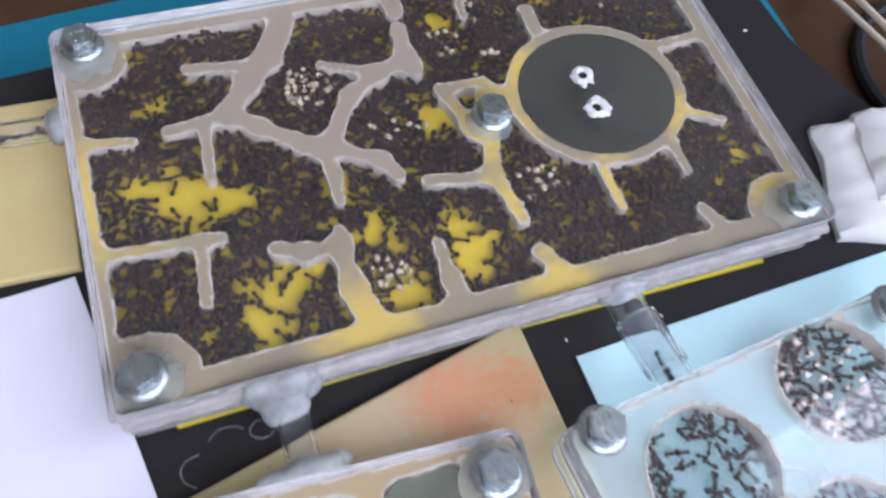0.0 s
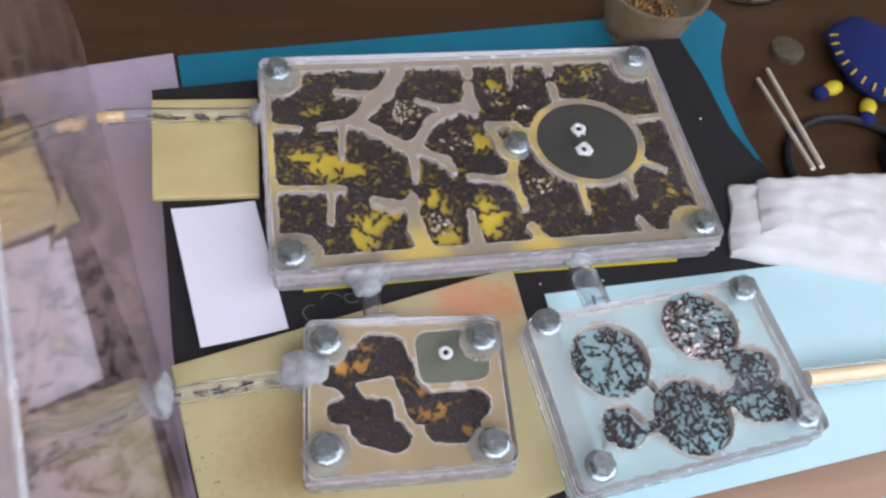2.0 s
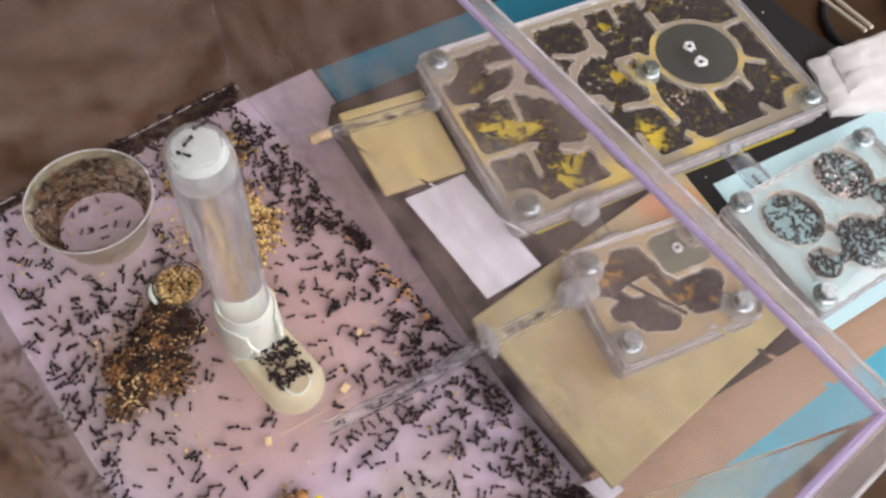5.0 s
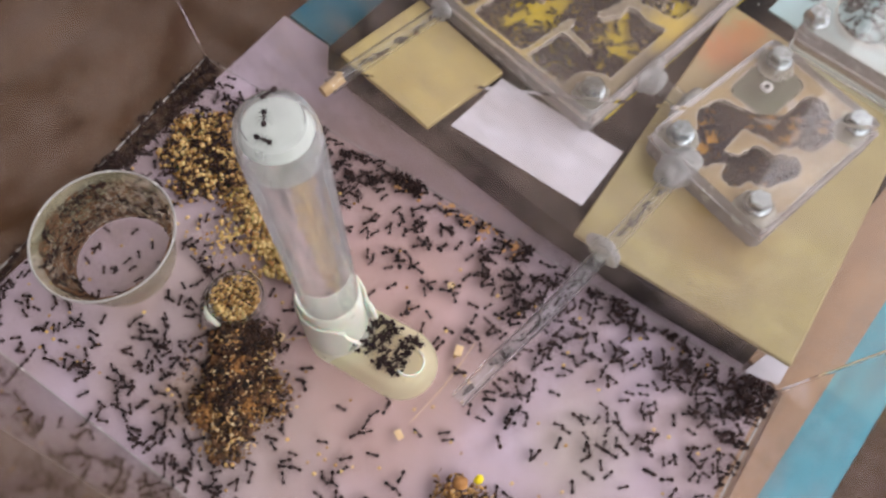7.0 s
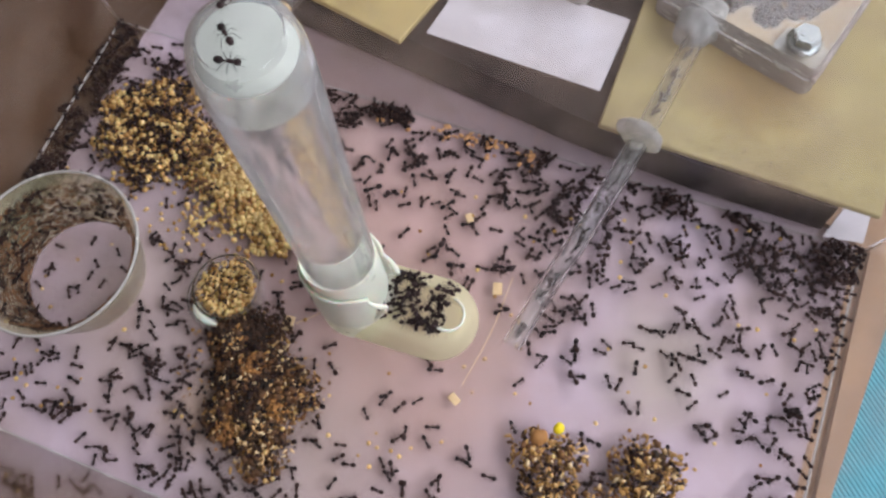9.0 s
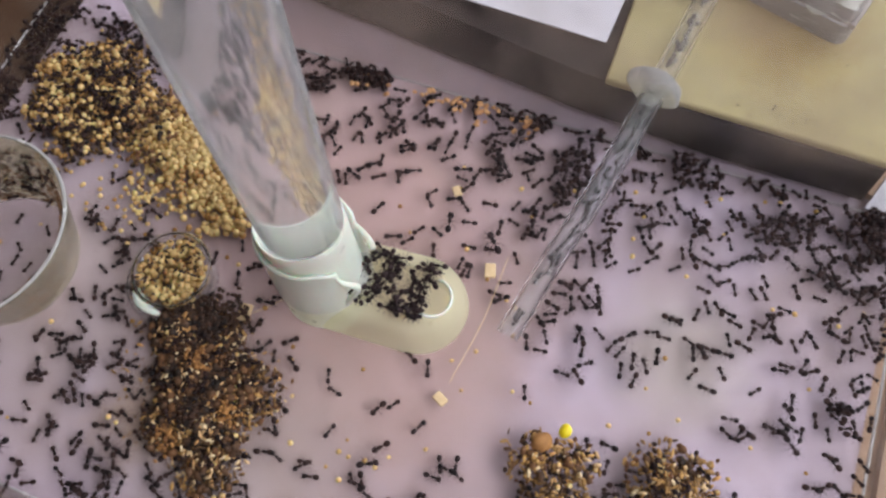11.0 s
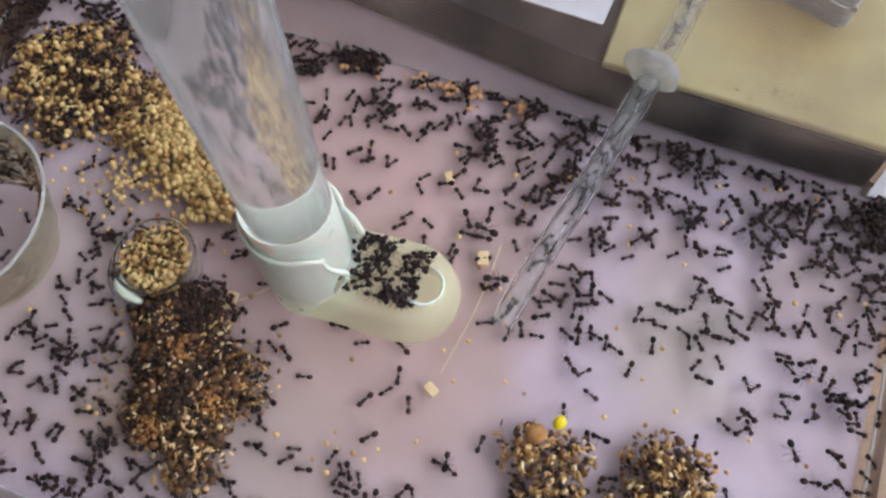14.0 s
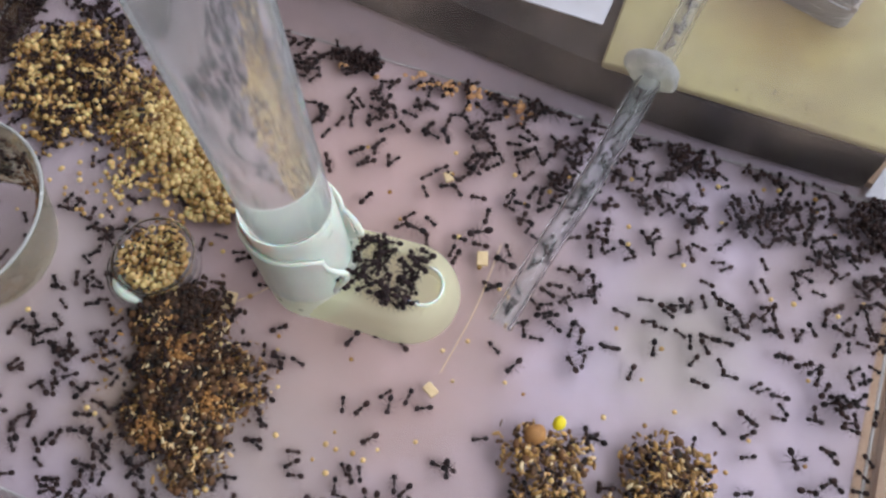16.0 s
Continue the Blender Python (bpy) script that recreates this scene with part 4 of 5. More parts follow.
# ---- hoses and stoppers between nests and box ----
def hose(label, points, r=0.0042, wall=0.0011):
    h = thing("hose", label, "hose")
    part("tube", hollow(bend(points), r, wall), HOSE, h, clear=True)
    return h


def glue(parent, x, y, z, rx, ry, rz, seed):
    part("silicone_blob", blob(rx * 1.05, ry * 1.05, rz * 1.05, 0.34, 150, 4, seed), SILICONE, parent, "milky silicone seal", pose(x, y, z))


h1 = hose("clear hose from the large nest closed by a cork", [(-0.0097, -0.0215, 0.0310), (-0.040, -0.0195, 0.0305), (-0.070, -0.0180, 0.0305), (-0.086, -0.0178, 0.0300)])
part("stopper", sweep([(-0.078, -0.0178, 0.0302), (-0.0905, -0.0178, 0.0300)], [0.0029, 0.0031], 14), CORK, h1, "wooden plug")
glue(h1, -0.0125, -0.0215, 0.0305, 0.004, 0.006, 0.006, 1.0)
h2 = hose("short clear hose sealed with silicone between two nests", [(0.034, -0.1240, 0.0300), (0.034, -0.137, 0.0300), (0.034, -0.1515, 0.0300)], 0.0045)
glue(h2, 0.0335, -0.1255, 0.0325, 0.0105, 0.0036, 0.0078, 2.0)
glue(h2, 0.0325, -0.1290, 0.0300, 0.0062, 0.0050, 0.0058, 8.0)
glue(h2, 0.0345, -0.1480, 0.0310, 0.0115, 0.0034, 0.0056, 3.0)
glue(h2, 0.0290, -0.1500, 0.0290, 0.0090, 0.0030, 0.0040, 9.0)
h3 = hose("clear hose with a ribbed joint into the clear nest", [(0.1365, -0.1240, 0.0305), (0.1375, -0.140, 0.0315), (0.1390, -0.155, 0.0330), (0.1400, -0.168, 0.0335)], 0.0056)
part("joint_sleeve", hollow([(0.1372, -0.134, 0.0312), (0.1388, -0.151, 0.0325)], 0.0066, 0.0009), HOSE, h3, clear=True)
glue(h3, 0.1365, -0.1250, 0.0315, 0.007, 0.003, 0.006, 4.0)
h4 = hose("clear hose running from the small nest into the box", [(0.008, -0.1705, 0.0320), (-0.020, -0.1725, 0.0325), (-0.0575, -0.1752, 0.0325), (-0.090, -0.1750, 0.0185), (-0.118, -0.1735, 0.0075), (-0.146, -0.1740, 0.0044)], 0.0041)
glue(h4, 0.0015, -0.1690, 0.0325, 0.010, 0.009, 0.0075, 5.0)
glue(h4, -0.0558, -0.1740, 0.0335, 0.0034, 0.0090, 0.0085, 6.0)
h5 = hose("clear hose from the clear nest closed by a white plug", [(0.180, -0.1990, 0.0345), (0.222, -0.1990, 0.0345), (0.300, -0.1985, 0.0330), (0.345, -0.198, 0.032)], 0.0050)
part("stopper", sweep([(0.226, -0.199, 0.0345), (0.340, -0.198, 0.0325)], 0.0037, 14), WOOD, h5, "pale wooden plug")

pl = []
for pts in (((-0.012, -0.0214), (-0.066, -0.0182), 0.0288, 0.0285, 26), ((-0.010, -0.172), (-0.056, -0.1752), 0.0300, 0.0302, 14), ((-0.062, -0.1752), (-0.140, -0.1738), 0.0280, 0.0016, 24), ((0.137, -0.126), (0.140, -0.160), 0.0285, 0.0300, 8)):
    (ax, ay), (bx, by), za, zb, n = pts
    for _ in range(n):
        t = rng.random()
        zz = za + (zb - za) * (t if za - zb < 0.01 else 1 - (1 - t) ** 1.9)
        pl.append((ax + (bx - ax) * t, ay + (by - ay) * t + rng.uniform(-0.0015, 0.0015), zz, math.atan2(by - ay, bx - ax) + rng.normal(0, 0.4) + (math.pi if rng.random() < 0.5 else 0), rng.uniform(0.0040, 0.0050), 0, 0))
tagged(put("hose_ants", scatter_mesh("hose_ants", ANT_V, ANT_F, pl, ANT_NEST)), "dark ants inside the clear hoses", "ants", kind="stuff")

# ---- clear box (outworld) ----
A0, A1 = Vector((-0.1130, 0.0668)), Vector((-0.0368, -0.2692))
DIRX = (A1 - A0).normalized()
DIRL = Vector((-0.9745, -0.2245)).normalized()
BW, BH = 0.186, 0.2365
A2, A3 = A1 + DIRL * BW, A0 + DIRL * BW
FLOORQ = [A0, A1, A2, A3]
centre = (A0 + A1 + A2 + A3) / 4
T0, T1 = Vector((-0.1185, 0.0880)), Vector((-0.0438, -0.2980))
TOPQ = [T0, T1, T1 + DIRL * (BW + 0.012), T0 + DIRL * (BW + 0.012)]
box = thing("clear_box", "clear plastic box without lid holding an ant outworld", "box")
part("box_floor", prism([tuple(p) for p in FLOORQ], -0.0034, -0.0004), BOX_ACRYLIC, box, clear=True)


def box_wall(a, b, c, d):
    """A sloping wall from floor edge a-b to top edge c-d, 2.2 mm thick."""
    bm = bmesh.new()
    lo = [Vector((*a, -0.0034)), Vector((*b, -0.0034)), Vector((*d, BH)), Vector((*c, BH))]
    n = (lo[1] - lo[0]).cross(lo[2] - lo[0]).normalized()
    mid = (lo[0] + lo[1]) / 2
    if n.dot(Vector((*centre, 0.0)) - mid) > 0:
        n = -n
    ins = [bm.verts.new(p) for p in lo]
    outs = [bm.verts.new(p + n * 0.0022) for p in lo]
    bm.faces.new(ins)
    bm.faces.new(outs)
    for i in range(4):
        bm.faces.new((ins[i], ins[(i + 1) % 4], outs[(i + 1) % 4], outs[i]))
    return bm


for i in range(4):
    j = (i + 1) % 4
    part("box_wall", box_wall(FLOORQ[i], FLOORQ[j], TOPQ[i], TOPQ[j]), BOX_ACRYLIC, box, clear=True)
LIP = material("scuffed_box_lip", (0.94, 0.92, 0.93), (0.84, 0.80, 0.80), 0.12, 60, 500, 0.3, transmission=0.95, ior=1.25)
hazed(LIP, (0.60, 0.52, 0.48), 0.04, 0.20, 45)
top_centre = sum(TOPQ, Vector((0, 0))) / 4
for i in range(4):
    p, q = TOPQ[i], TOPQ[(i + 1) % 4]
    part("box_rim", sweep([(*p, BH), (*q, BH)], 0.0012, 8), EDGE, box, "polished lilac rim", clear=True)
    d = (q - p).normalized()
    n = Vector((d.y, -d.x))
    n = n if n.dot(p - top_centre) > 0 else -n
    lip = prism([tuple(p + n * 0.0013), tuple(q + n * 0.0013), tuple(q + n * 0.0075 + d * 0.0075), tuple(p + n * 0.0075 - d * 0.0075)], BH - 0.0026, BH - 0.0002)
    part("rim_lip", lip, LIP, box, "clear scuffed rim lip", clear=True)
    part("lip_edge", sweep([(*(p + n * 0.0077 - d * 0.0077), BH - 0.0012), (*(q + n * 0.0077 + d * 0.0077), BH - 0.0012)], 0.0006, 6), FROSTED_EDGE, box, "whitish lip edge", clear=True)

for i in range(4):
    p, q = FLOORQ[i], FLOORQ[(i + 1) % 4]
    part("base_seam", sweep([(*p, -0.0012), (*((p + q) / 2), -0.0012), (*q, -0.0012)], 0.0004 if i in (0, 2) else 0.0006, 8), FROSTED_EDGE, box, "whitish glued seam")

# ---- drinker ----
DX, DY = -0.1620, -0.1120
AX = (Vector((-0.1515, -0.1462)) - Vector((DX, DY)))
drinker = thing("drinker", "upright glass test tube drinker in a white cup", "drinker")


def oval(z, near, far, r_near, r_far, n=60):
    """A ring of points round two centres, the far half about the second."""
    ang = math.atan2(far[1] - near[1], far[0] - near[0])
    out = []
    for k in range(n):
        a = ang - math.pi / 2 + 2 * math.pi * k / n
        c, r = (far, r_far) if k < n // 2 else (near, r_near)
        out.append((c[0] + r * math.cos(a), c[1] + r * math.sin(a), z))
    return out


def skin(rings, lid=False):
    """Faces from ring to ring."""
    bm = bmesh.new()
    rows = [[bm.verts.new(p) for p in ring] for ring in rings]
    for p, q in zip(rows, rows[1:]):
        for k in range(len(p)):
            bm.faces.new((p[k], p[(k + 1) % len(p)], q[(k + 1) % len(p)], q[k]))
    if lid:
        bm.faces.new(rows[-1])
    return bm


FOOT_A, FOOT_B = (DX, DY), (-0.1525, -0.1430)
TROUGH_A, TROUGH_B = (-0.1560, -0.1225), (-0.1513, -0.1482)
rings = [oval(z, FOOT_A, FOOT_B, 0.0158 - 0.6 * g, 0.0166 - g) for z, g in ((0.0, 0.0), (0.0006, -0.0002), (0.0030, 0.0), (0.0075, 0.0009), (0.0110, 0.0021), (0.0130, 0.0038), (0.0141, 0.0058))]
rings += [oval(0.0146, TROUGH_A, TROUGH_B, 0.0094, 0.0074), oval(0.0148, TROUGH_A, TROUGH_B, 0.0088, 0.0067), oval(0.0144, TROUGH_A, TROUGH_B, 0.0083, 0.0062), oval(0.0100, TROUGH_A, TROUGH_B, 0.0078, 0.0057)]
part("cup_foot", skin(rings, True), CUP_CREAM, drinker, "cloudy cream foot with a trough", clear=True, angle=70)
lip_at = math.atan2(TROUGH_B[1] - TROUGH_A[1], TROUGH_B[0] - TROUGH_A[0])
lip = [(TROUGH_B[0] + 0.0066 * math.cos(lip_at + a), TROUGH_B[1] + 0.0066 * math.sin(lip_at + a), 0.0149 + 0.0003 * math.sin(3 * a)) for a in [-1.9 + 3.5 * k / 24 for k in range(25)]]
part("trough_lip", sweep(lip, [0.0003] + [0.0006] * 23 + [0.0003], 8), CUP_WHITE, drinker, "white raised trough lip")
part("socket", lathe([(0.0, 0.0004), (0.0164, 0.0004), (0.0162, 0.0030), (0.0163, 0.0120), (0.0162, 0.0165), (0.0140, 0.0170), (0.0, 0.0170)], 44), CUP_PALE, drinker, "cloudy white socket", pose(DX, DY, 0), clear=True)
front = math.atan2(AX.y, AX.x)


def faced(me, way):
    """Turn each face to look along way(face)."""
    for f in me.polygons:
        if f.normal.dot(way(f)) < 0:
            f.flip()
    me.update()


def collar_wall(gap, n=56):
    """The drinker's collar: a thin wall, high behind the tube and falling to curled ends at the trough."""
    bm = bmesh.new()
    rows = []
    for k in range(n + 1):
        a = front + gap + (2 * math.pi - 2 * gap) * k / n
        fall = ((1 + math.cos(a - front)) / 2) ** 1.4
        e = min(k, n - k) / n
        top = 0.0460 - 0.0035 * fall - 0.0045 * max(0.0, 1 - e * 10) ** 2
        out = 0.0006 * math.sin(e * 40) * max(0.0, 1 - e * 9)
        ring = ((0.0136, 0.0150), (0.0163, 0.0150), (0.0151 + out, top - 0.0020), (0.0153 + out, top - 0.0004), (0.0147 + out, top + 0.0002), (0.0136 + out, top - 0.0010))
        rows.append([bm.verts.new((r * math.cos(a), r * math.sin(a), z)) for r, z in ring])
    for p, q in zip(rows, rows[1:]):
        for k in range(6):
            bm.faces.new((p[k], p[(k + 1) % 6], q[(k + 1) % 6], q[k]))
    bm.faces.new(rows[0])
    bm.faces.new(rows[-1])
    return bm


part("collar", collar_wall(0.60), CUP_WHITE, drinker, "", pose(DX, DY, 0), angle=60)
for side in (-1, 1):
    curl = []
    for k in range(17):
        u = k / 16
        a = front + side * (0.66 - 0.20 * math.sin(u * math.pi) + 0.06 * math.sin(u * 9))
        r = 0.0150 + 0.0012 * u + 0.0026 * math.sin(u * math.pi) ** 2
        curl.append((DX + r * math.cos(a), DY + r * math.sin(a), 0.0375 - 0.0215 * u))
    part("curled_edge", sweep(curl, [0.0006 + 0.0005 * math.sin(k / 16 * 3.1) for k in range(17)], 8), CUP_WHITE, drinker, "curled white edge")
part("tube_sleeve", lathe([(0.0127, 0.0170), (0.0137, 0.0170), (0.0136, 0.0440), (0.0135, 0.0525), (0.0132, 0.0531), (0.0129, 0.0530), (0.0127, 0.0170)], 44), CUP_WHITE, drinker, "", pose(DX, DY, 0))
TUBE_TOP, WATER_TOP = 0.1885, 0.1710
LEANING = pose(DX, DY, 0.032, 3.3, 0, 0) @ Matrix.Translation((0, 0, -0.032))
tube = lathe([(0.0125, 0.0325), (0.0125, TUBE_TOP - 0.0135), (0.0121, TUBE_TOP - 0.0075), (0.0110, TUBE_TOP - 0.0030), (0.0088, TUBE_TOP - 0.0007), (0.0, TUBE_TOP)], 48, cap=False)
lathe([(0.0, TUBE_TOP - 0.0012), (0.0083, TUBE_TOP - 0.0018), (0.0102, TUBE_TOP - 0.0040), (0.0112, TUBE_TOP - 0.0080), (0.0115, TUBE_TOP - 0.0135), (0.0115, WATER_TOP + 0.0004)], 48, cap=False, bm=tube)
lathe([(0.0, 0.0326), (0.0125, 0.0325)], 48, cap=False, bm=tube)
tube_ob = part("test_tube", tube, GLASS, drinker, "clear glass tube, closed end up", LEANING, clear=True)
faced(tube_ob.data, lambda f: Vector((f.center.x, f.center.y, f.center.z - 0.150)) * (1 if f.index < 5 * 48 or f.center.z < 0.0327 else -1))
# added disc that imitates the ceiling mirrored in the glass dome
part("dome_reflection", lathe([(0.0, TUBE_TOP - 0.0032), (0.0086, TUBE_TOP - 0.0036), (0.0102, TUBE_TOP - 0.0062), (0.0100, TUBE_TOP - 0.0070), (0.0082, TUBE_TOP - 0.0046), (0.0, TUBE_TOP - 0.0040)], 36), DOME_SHEEN, drinker, "pale disc standing for the ceiling's reflection in the tube end", LEANING)
# the water fills the bore up to this surface
water = lathe([(0.0115, WATER_TOP + 0.0004), (0.0108, WATER_TOP), (0.0, WATER_TOP - 0.0003)], 48, cap=False)
water_ob = part("water_column", water, WATER, drinker, "", LEANING, clear=True)
faced(water_ob.data, lambda f: Vector((0, 0, 1)))

# ---- tub and seed dish ----
tub = thing("tub", "round clear plastic tub stained yellow inside with refuse", "tub", (-0.2165, -0.0090, 0.0))
part("tub_floor", lathe([(0.0, 0.0006), (0.0239, 0.0006), (0.0239, 0.0020), (0.0, 0.0020)], 48), BOX_ACRYLIC, tub, "clear scratched bottom", clear=True)
part("tub_shell", lathe([(0.0240, 0.0006), (0.0250, 0.0006), (0.0332, 0.0283), (0.0341, 0.0290), (0.0342, 0.0300), (0.0334, 0.0302), (0.0324, 0.0288), (0.0243, 0.0022), (0.0240, 0.0006)], 48, cap=False), TUB, tub, clear=True)
# rod along the rim, pale to carry the rim's bright highlight
part("tub_rim", sweep([(0.0338 * math.cos(a), 0.0338 * math.sin(a), 0.0301) for a in [2 * math.pi * k / 60 for k in range(61)]], 0.0006, 6), FROSTED_EDGE, tub, "clear rim with its highlight in the pale colour")
dish = thing("seed_dish", "small round clear dish heaped with millet seeds", "dish", (-0.1890, -0.0660, 0.0))
part("dish_shell", lathe([(0.0, 0.0004), (0.0120, 0.0004), (0.0134, 0.0090), (0.0140, 0.0096), (0.0128, 0.0096), (0.0112, 0.0014), (0.0, 0.0014)], 36), ACRYLIC, dish, clear=True)
part("dish_foot", lathe([(0.0, 0.0002), (0.0160, 0.0002), (0.0162, 0.0016), (0.0150, 0.0016), (0.0148, 0.0008), (0.0, 0.0008)], 36), ACRYLIC, dish, clear=True, m=pose(-0.002, 0.0015, 0))

# white crescent added as a solid for the dish wall's reflection
crescent = [(0.0150 * math.cos(a), 0.0150 * math.sin(a), z) for a, z in [(2.5 + 0.09 * k, 0.0035 + 0.0030 * math.sin(k / 12 * math.pi)) for k in range(13)]]
part("dish_reflection", sweep(crescent, [0.0004 + 0.0013 * math.sin(k / 12 * math.pi) for k in range(13)], 8), CUP_WHITE, dish, "white crescent standing for a reflection of the dish wall")

# ---- seeds and refuse ----
SEED_V, SEED_F = ico_arrays(2, 1.0, 0.94, 0.86)
HUSK_V, HUSK_F = ico_arrays(1, 1.15, 0.45, 0.2)
BIT_V, BIT_F = ico_arrays(1, 1.0, 0.7, 0.6)


def mound(rng, lumps, n, size, sink=0.6):
    """Places on a few rounded lumps (x, y, radius, height)."""
    out = []
    w = np.array([r * r for _, _, r, _ in lumps])
    for _ in range(n):
        x, y, r, h = lumps[rng.choice(len(lumps), p=w / w.sum())]
        a, d = rng.uniform(0, 6.283), r * min(1.25, abs(rng.normal(0, 0.52)) if rng.random() < 0.5 else math.sqrt(rng.random()))
        px, py = x + d * math.cos(a), y + d * math.sin(a)
        z = max(hh * max(0.0, 1 - ((px - lx) ** 2 + (py - ly) ** 2) / rr ** 2) for lx, ly, rr, hh in lumps)
        s = size * rng.uniform(0.75, 1.2)
        out.append((px, py, max(z - rng.random() ** 2 * 0.002, 0) + s * sink, rng.uniform(0, 6.28), s, rng.normal(0, 0.6), rng.normal(0, 0.6)))
    return out


def heap(name, label, category, V, F, places, mat):
    return tagged(put(name, scatter_mesh(name, V, F, places, mat)), label, category, kind="stuff")


HA = ((-0.147, -0.044, 0.0235, 0.0065), (-0.155, -0.063, 0.015, 0.0055), (-0.146, -0.024, 0.017, 0.005))
HA2 = ((-0.142, 0.014, 0.020, 0.006), (-0.148, -0.004, 0.016, 0.005), (-0.165, 0.004, 0.012, 0.004), (-0.160, 0.022, 0.013, 0.0035), (-0.148, 0.034, 0.009, 0.002))
HB = ((-0.203, -0.082, 0.013, 0.006), (-0.212, -0.096, 0.017, 0.007), (-0.222, -0.107, 0.015, 0.006), (-0.198, -0.092, 0.009, 0.003), (-0.230, -0.096, 0.009, 0.003), (-0.207, -0.113, 0.011, 0.004), (-0.234, -0.117, 0.010, 0.003))
HC = ((-0.176, -0.203, 0.0105, 0.0052), (-0.170, -0.213, 0.008, 0.0030), (-0.183, -0.213, 0.011, 0.0045), (-0.158, -0.236, 0.011, 0.0050), (-0.166, -0.243, 0.013, 0.0045), (-0.154, -0.246, 0.008, 0.0035), (-0.188, -0.230, 0.016, 0.0040))
heap("seed_heap", "heap of golden millet seeds on the paper", "seeds", SEED_V, SEED_F, mound(rng, HA, 1600, 0.00122), SEED)
heap("seed_heap", "millet seeds mixed into dark refuse", "seeds", SEED_V, SEED_F, mound(rng, HA2, 400, 0.00118, 1.1), SEED)
heap("refuse_heap", "dark refuse heap with seed husks", "refuse", BIT_V, BIT_F, mound(rng, HA2, 950, 0.0012), DARK_DEBRIS)
heap("husk_heap", "brown seed husks under the mixed seeds", "husks", HUSK_V, HUSK_F, mound(rng, HA2, 1300, 0.0013, 0.8), CHAFF)
heap("refuse_heap", "dark refuse scattered over golden seeds", "refuse", BIT_V, BIT_F, mound(rng, ((-0.146, -0.020, 0.018, 0.0065), (-0.158, -0.030, 0.011, 0.004), (-0.140, -0.045, 0.013, 0.007)), 230, 0.0012, 0.9), DEBRIS)
heap("refuse_heap", "dark refuse heap with seed husks", "refuse", BIT_V, BIT_F, mound(rng, HB, 2300, 0.0010, 0.8), DEBRIS)
heap("refuse_heap", "black refuse piled beside the seed dish", "refuse", BIT_V, BIT_F, mound(rng, HB[:2] + ((-0.196, -0.088, 0.013, 0.0068), (-0.222, -0.104, 0.012, 0.0072)), 1300, 0.0011, 0.9), DARK_DEBRIS)
heap("husk_flecks", "orange and pale flecks on the refuse heap", "husks", HUSK_V, HUSK_F, mound(rng, HB, 420, 0.0011, 1.5) + mound(rng, ((-0.225, -0.110, 0.016, 0.0062),), 60, 0.0010, 1.2), FLECK)
heap("orange_crust", "orange brown crust on the refuse heap", "refuse", BIT_V, BIT_F, mound(rng, ((-0.209, -0.094, 0.010, 0.0085), (-0.232, -0.100, 0.008, 0.004), (-0.216, -0.112, 0.007, 0.007)), 380, 0.0009, 1.1), CRUST)
heap("husk_flecks", "brown husks strewn round the refuse heap", "husks", HUSK_V, HUSK_F, mound(rng, ((-0.218, -0.096, 0.029, 0.0), (-0.203, -0.080, 0.018, 0.0)), 230, 0.0010, 0.35), CHAFF)
heap("refuse_lumps", "larger dark and brown lumps in the refuse", "refuse", BIT_V, BIT_F, mound(rng, HB, 150, 0.0021, 0.7) + mound(rng, HC, 60, 0.0019, 0.7), DEBRIS)
heap("husk_heap", "brown seed husks heaped on the refuse", "husks", HUSK_V, HUSK_F, mound(rng, HB[2:], 420, 0.0014, 0.9), CHAFF)
heap("husk_heap", "brown seed husks and crumbs in a heap", "husks", HUSK_V, HUSK_F, mound(rng, HC, 420, 0.0016, 1.0) + mound(rng, HC, 300, 0.0010, 1.1), CHAFF)
heap("refuse_heap", "dark crumbs among the husks", "refuse", BIT_V, BIT_F, mound(rng, HC, 130, 0.0011, 0.8), DARK_DEBRIS)
heap("refuse_heap", "brown crumbs in the husk heap", "refuse", BIT_V, BIT_F, mound(rng, HC, 500, 0.0011, 0.7), DEBRIS)
heap("husk_flecks", "pale yellow husks on the heap", "husks", HUSK_V, HUSK_F, mound(rng, HC, 150, 0.0014, 1.2), FLECK)
heap("seed_heap", "few millet seeds on the husk heap", "seeds", SEED_V, SEED_F, mound(rng, HC, 70, 0.0010, 1.2) + mound(rng, HB, 60, 0.00095, 1.0), SEED)
ds = [(-0.189 + d * math.cos(a), -0.066 + d * math.sin(a), 0.0015 + 0.0090 * rng.random() ** 0.5, rng.uniform(0, 6), 0.00122 * rng.uniform(0.8, 1.15), 0, 0) for d, a in [(0.0112 * math.sqrt(rng.random()), rng.uniform(0, 6.283)) for _ in range(330)]]
heap("dish_refuse", "dark husks among the seeds of the dish", "husks", HUSK_V, HUSK_F, [(x + rng.normal(0, 0.0003), y, z + 0.0009, a, 0.0012, rng.normal(0, 0.5), 0) for x, y, z, a, *_ in ds[:170]], DARK_DEBRIS)
heap("dish_seeds", "millet seeds filling the small dish", "seeds", SEED_V, SEED_F, ds, SEED)


# ---- small litter on the box floor ----
def floor_at(u, v):
    """A place on the box floor: u along the wall beside the nests, v away from it, in millimetres."""
    p = A0 + DIRX * (u * 0.001) + DIRL * (v * 0.001)
    return p.x, p.y


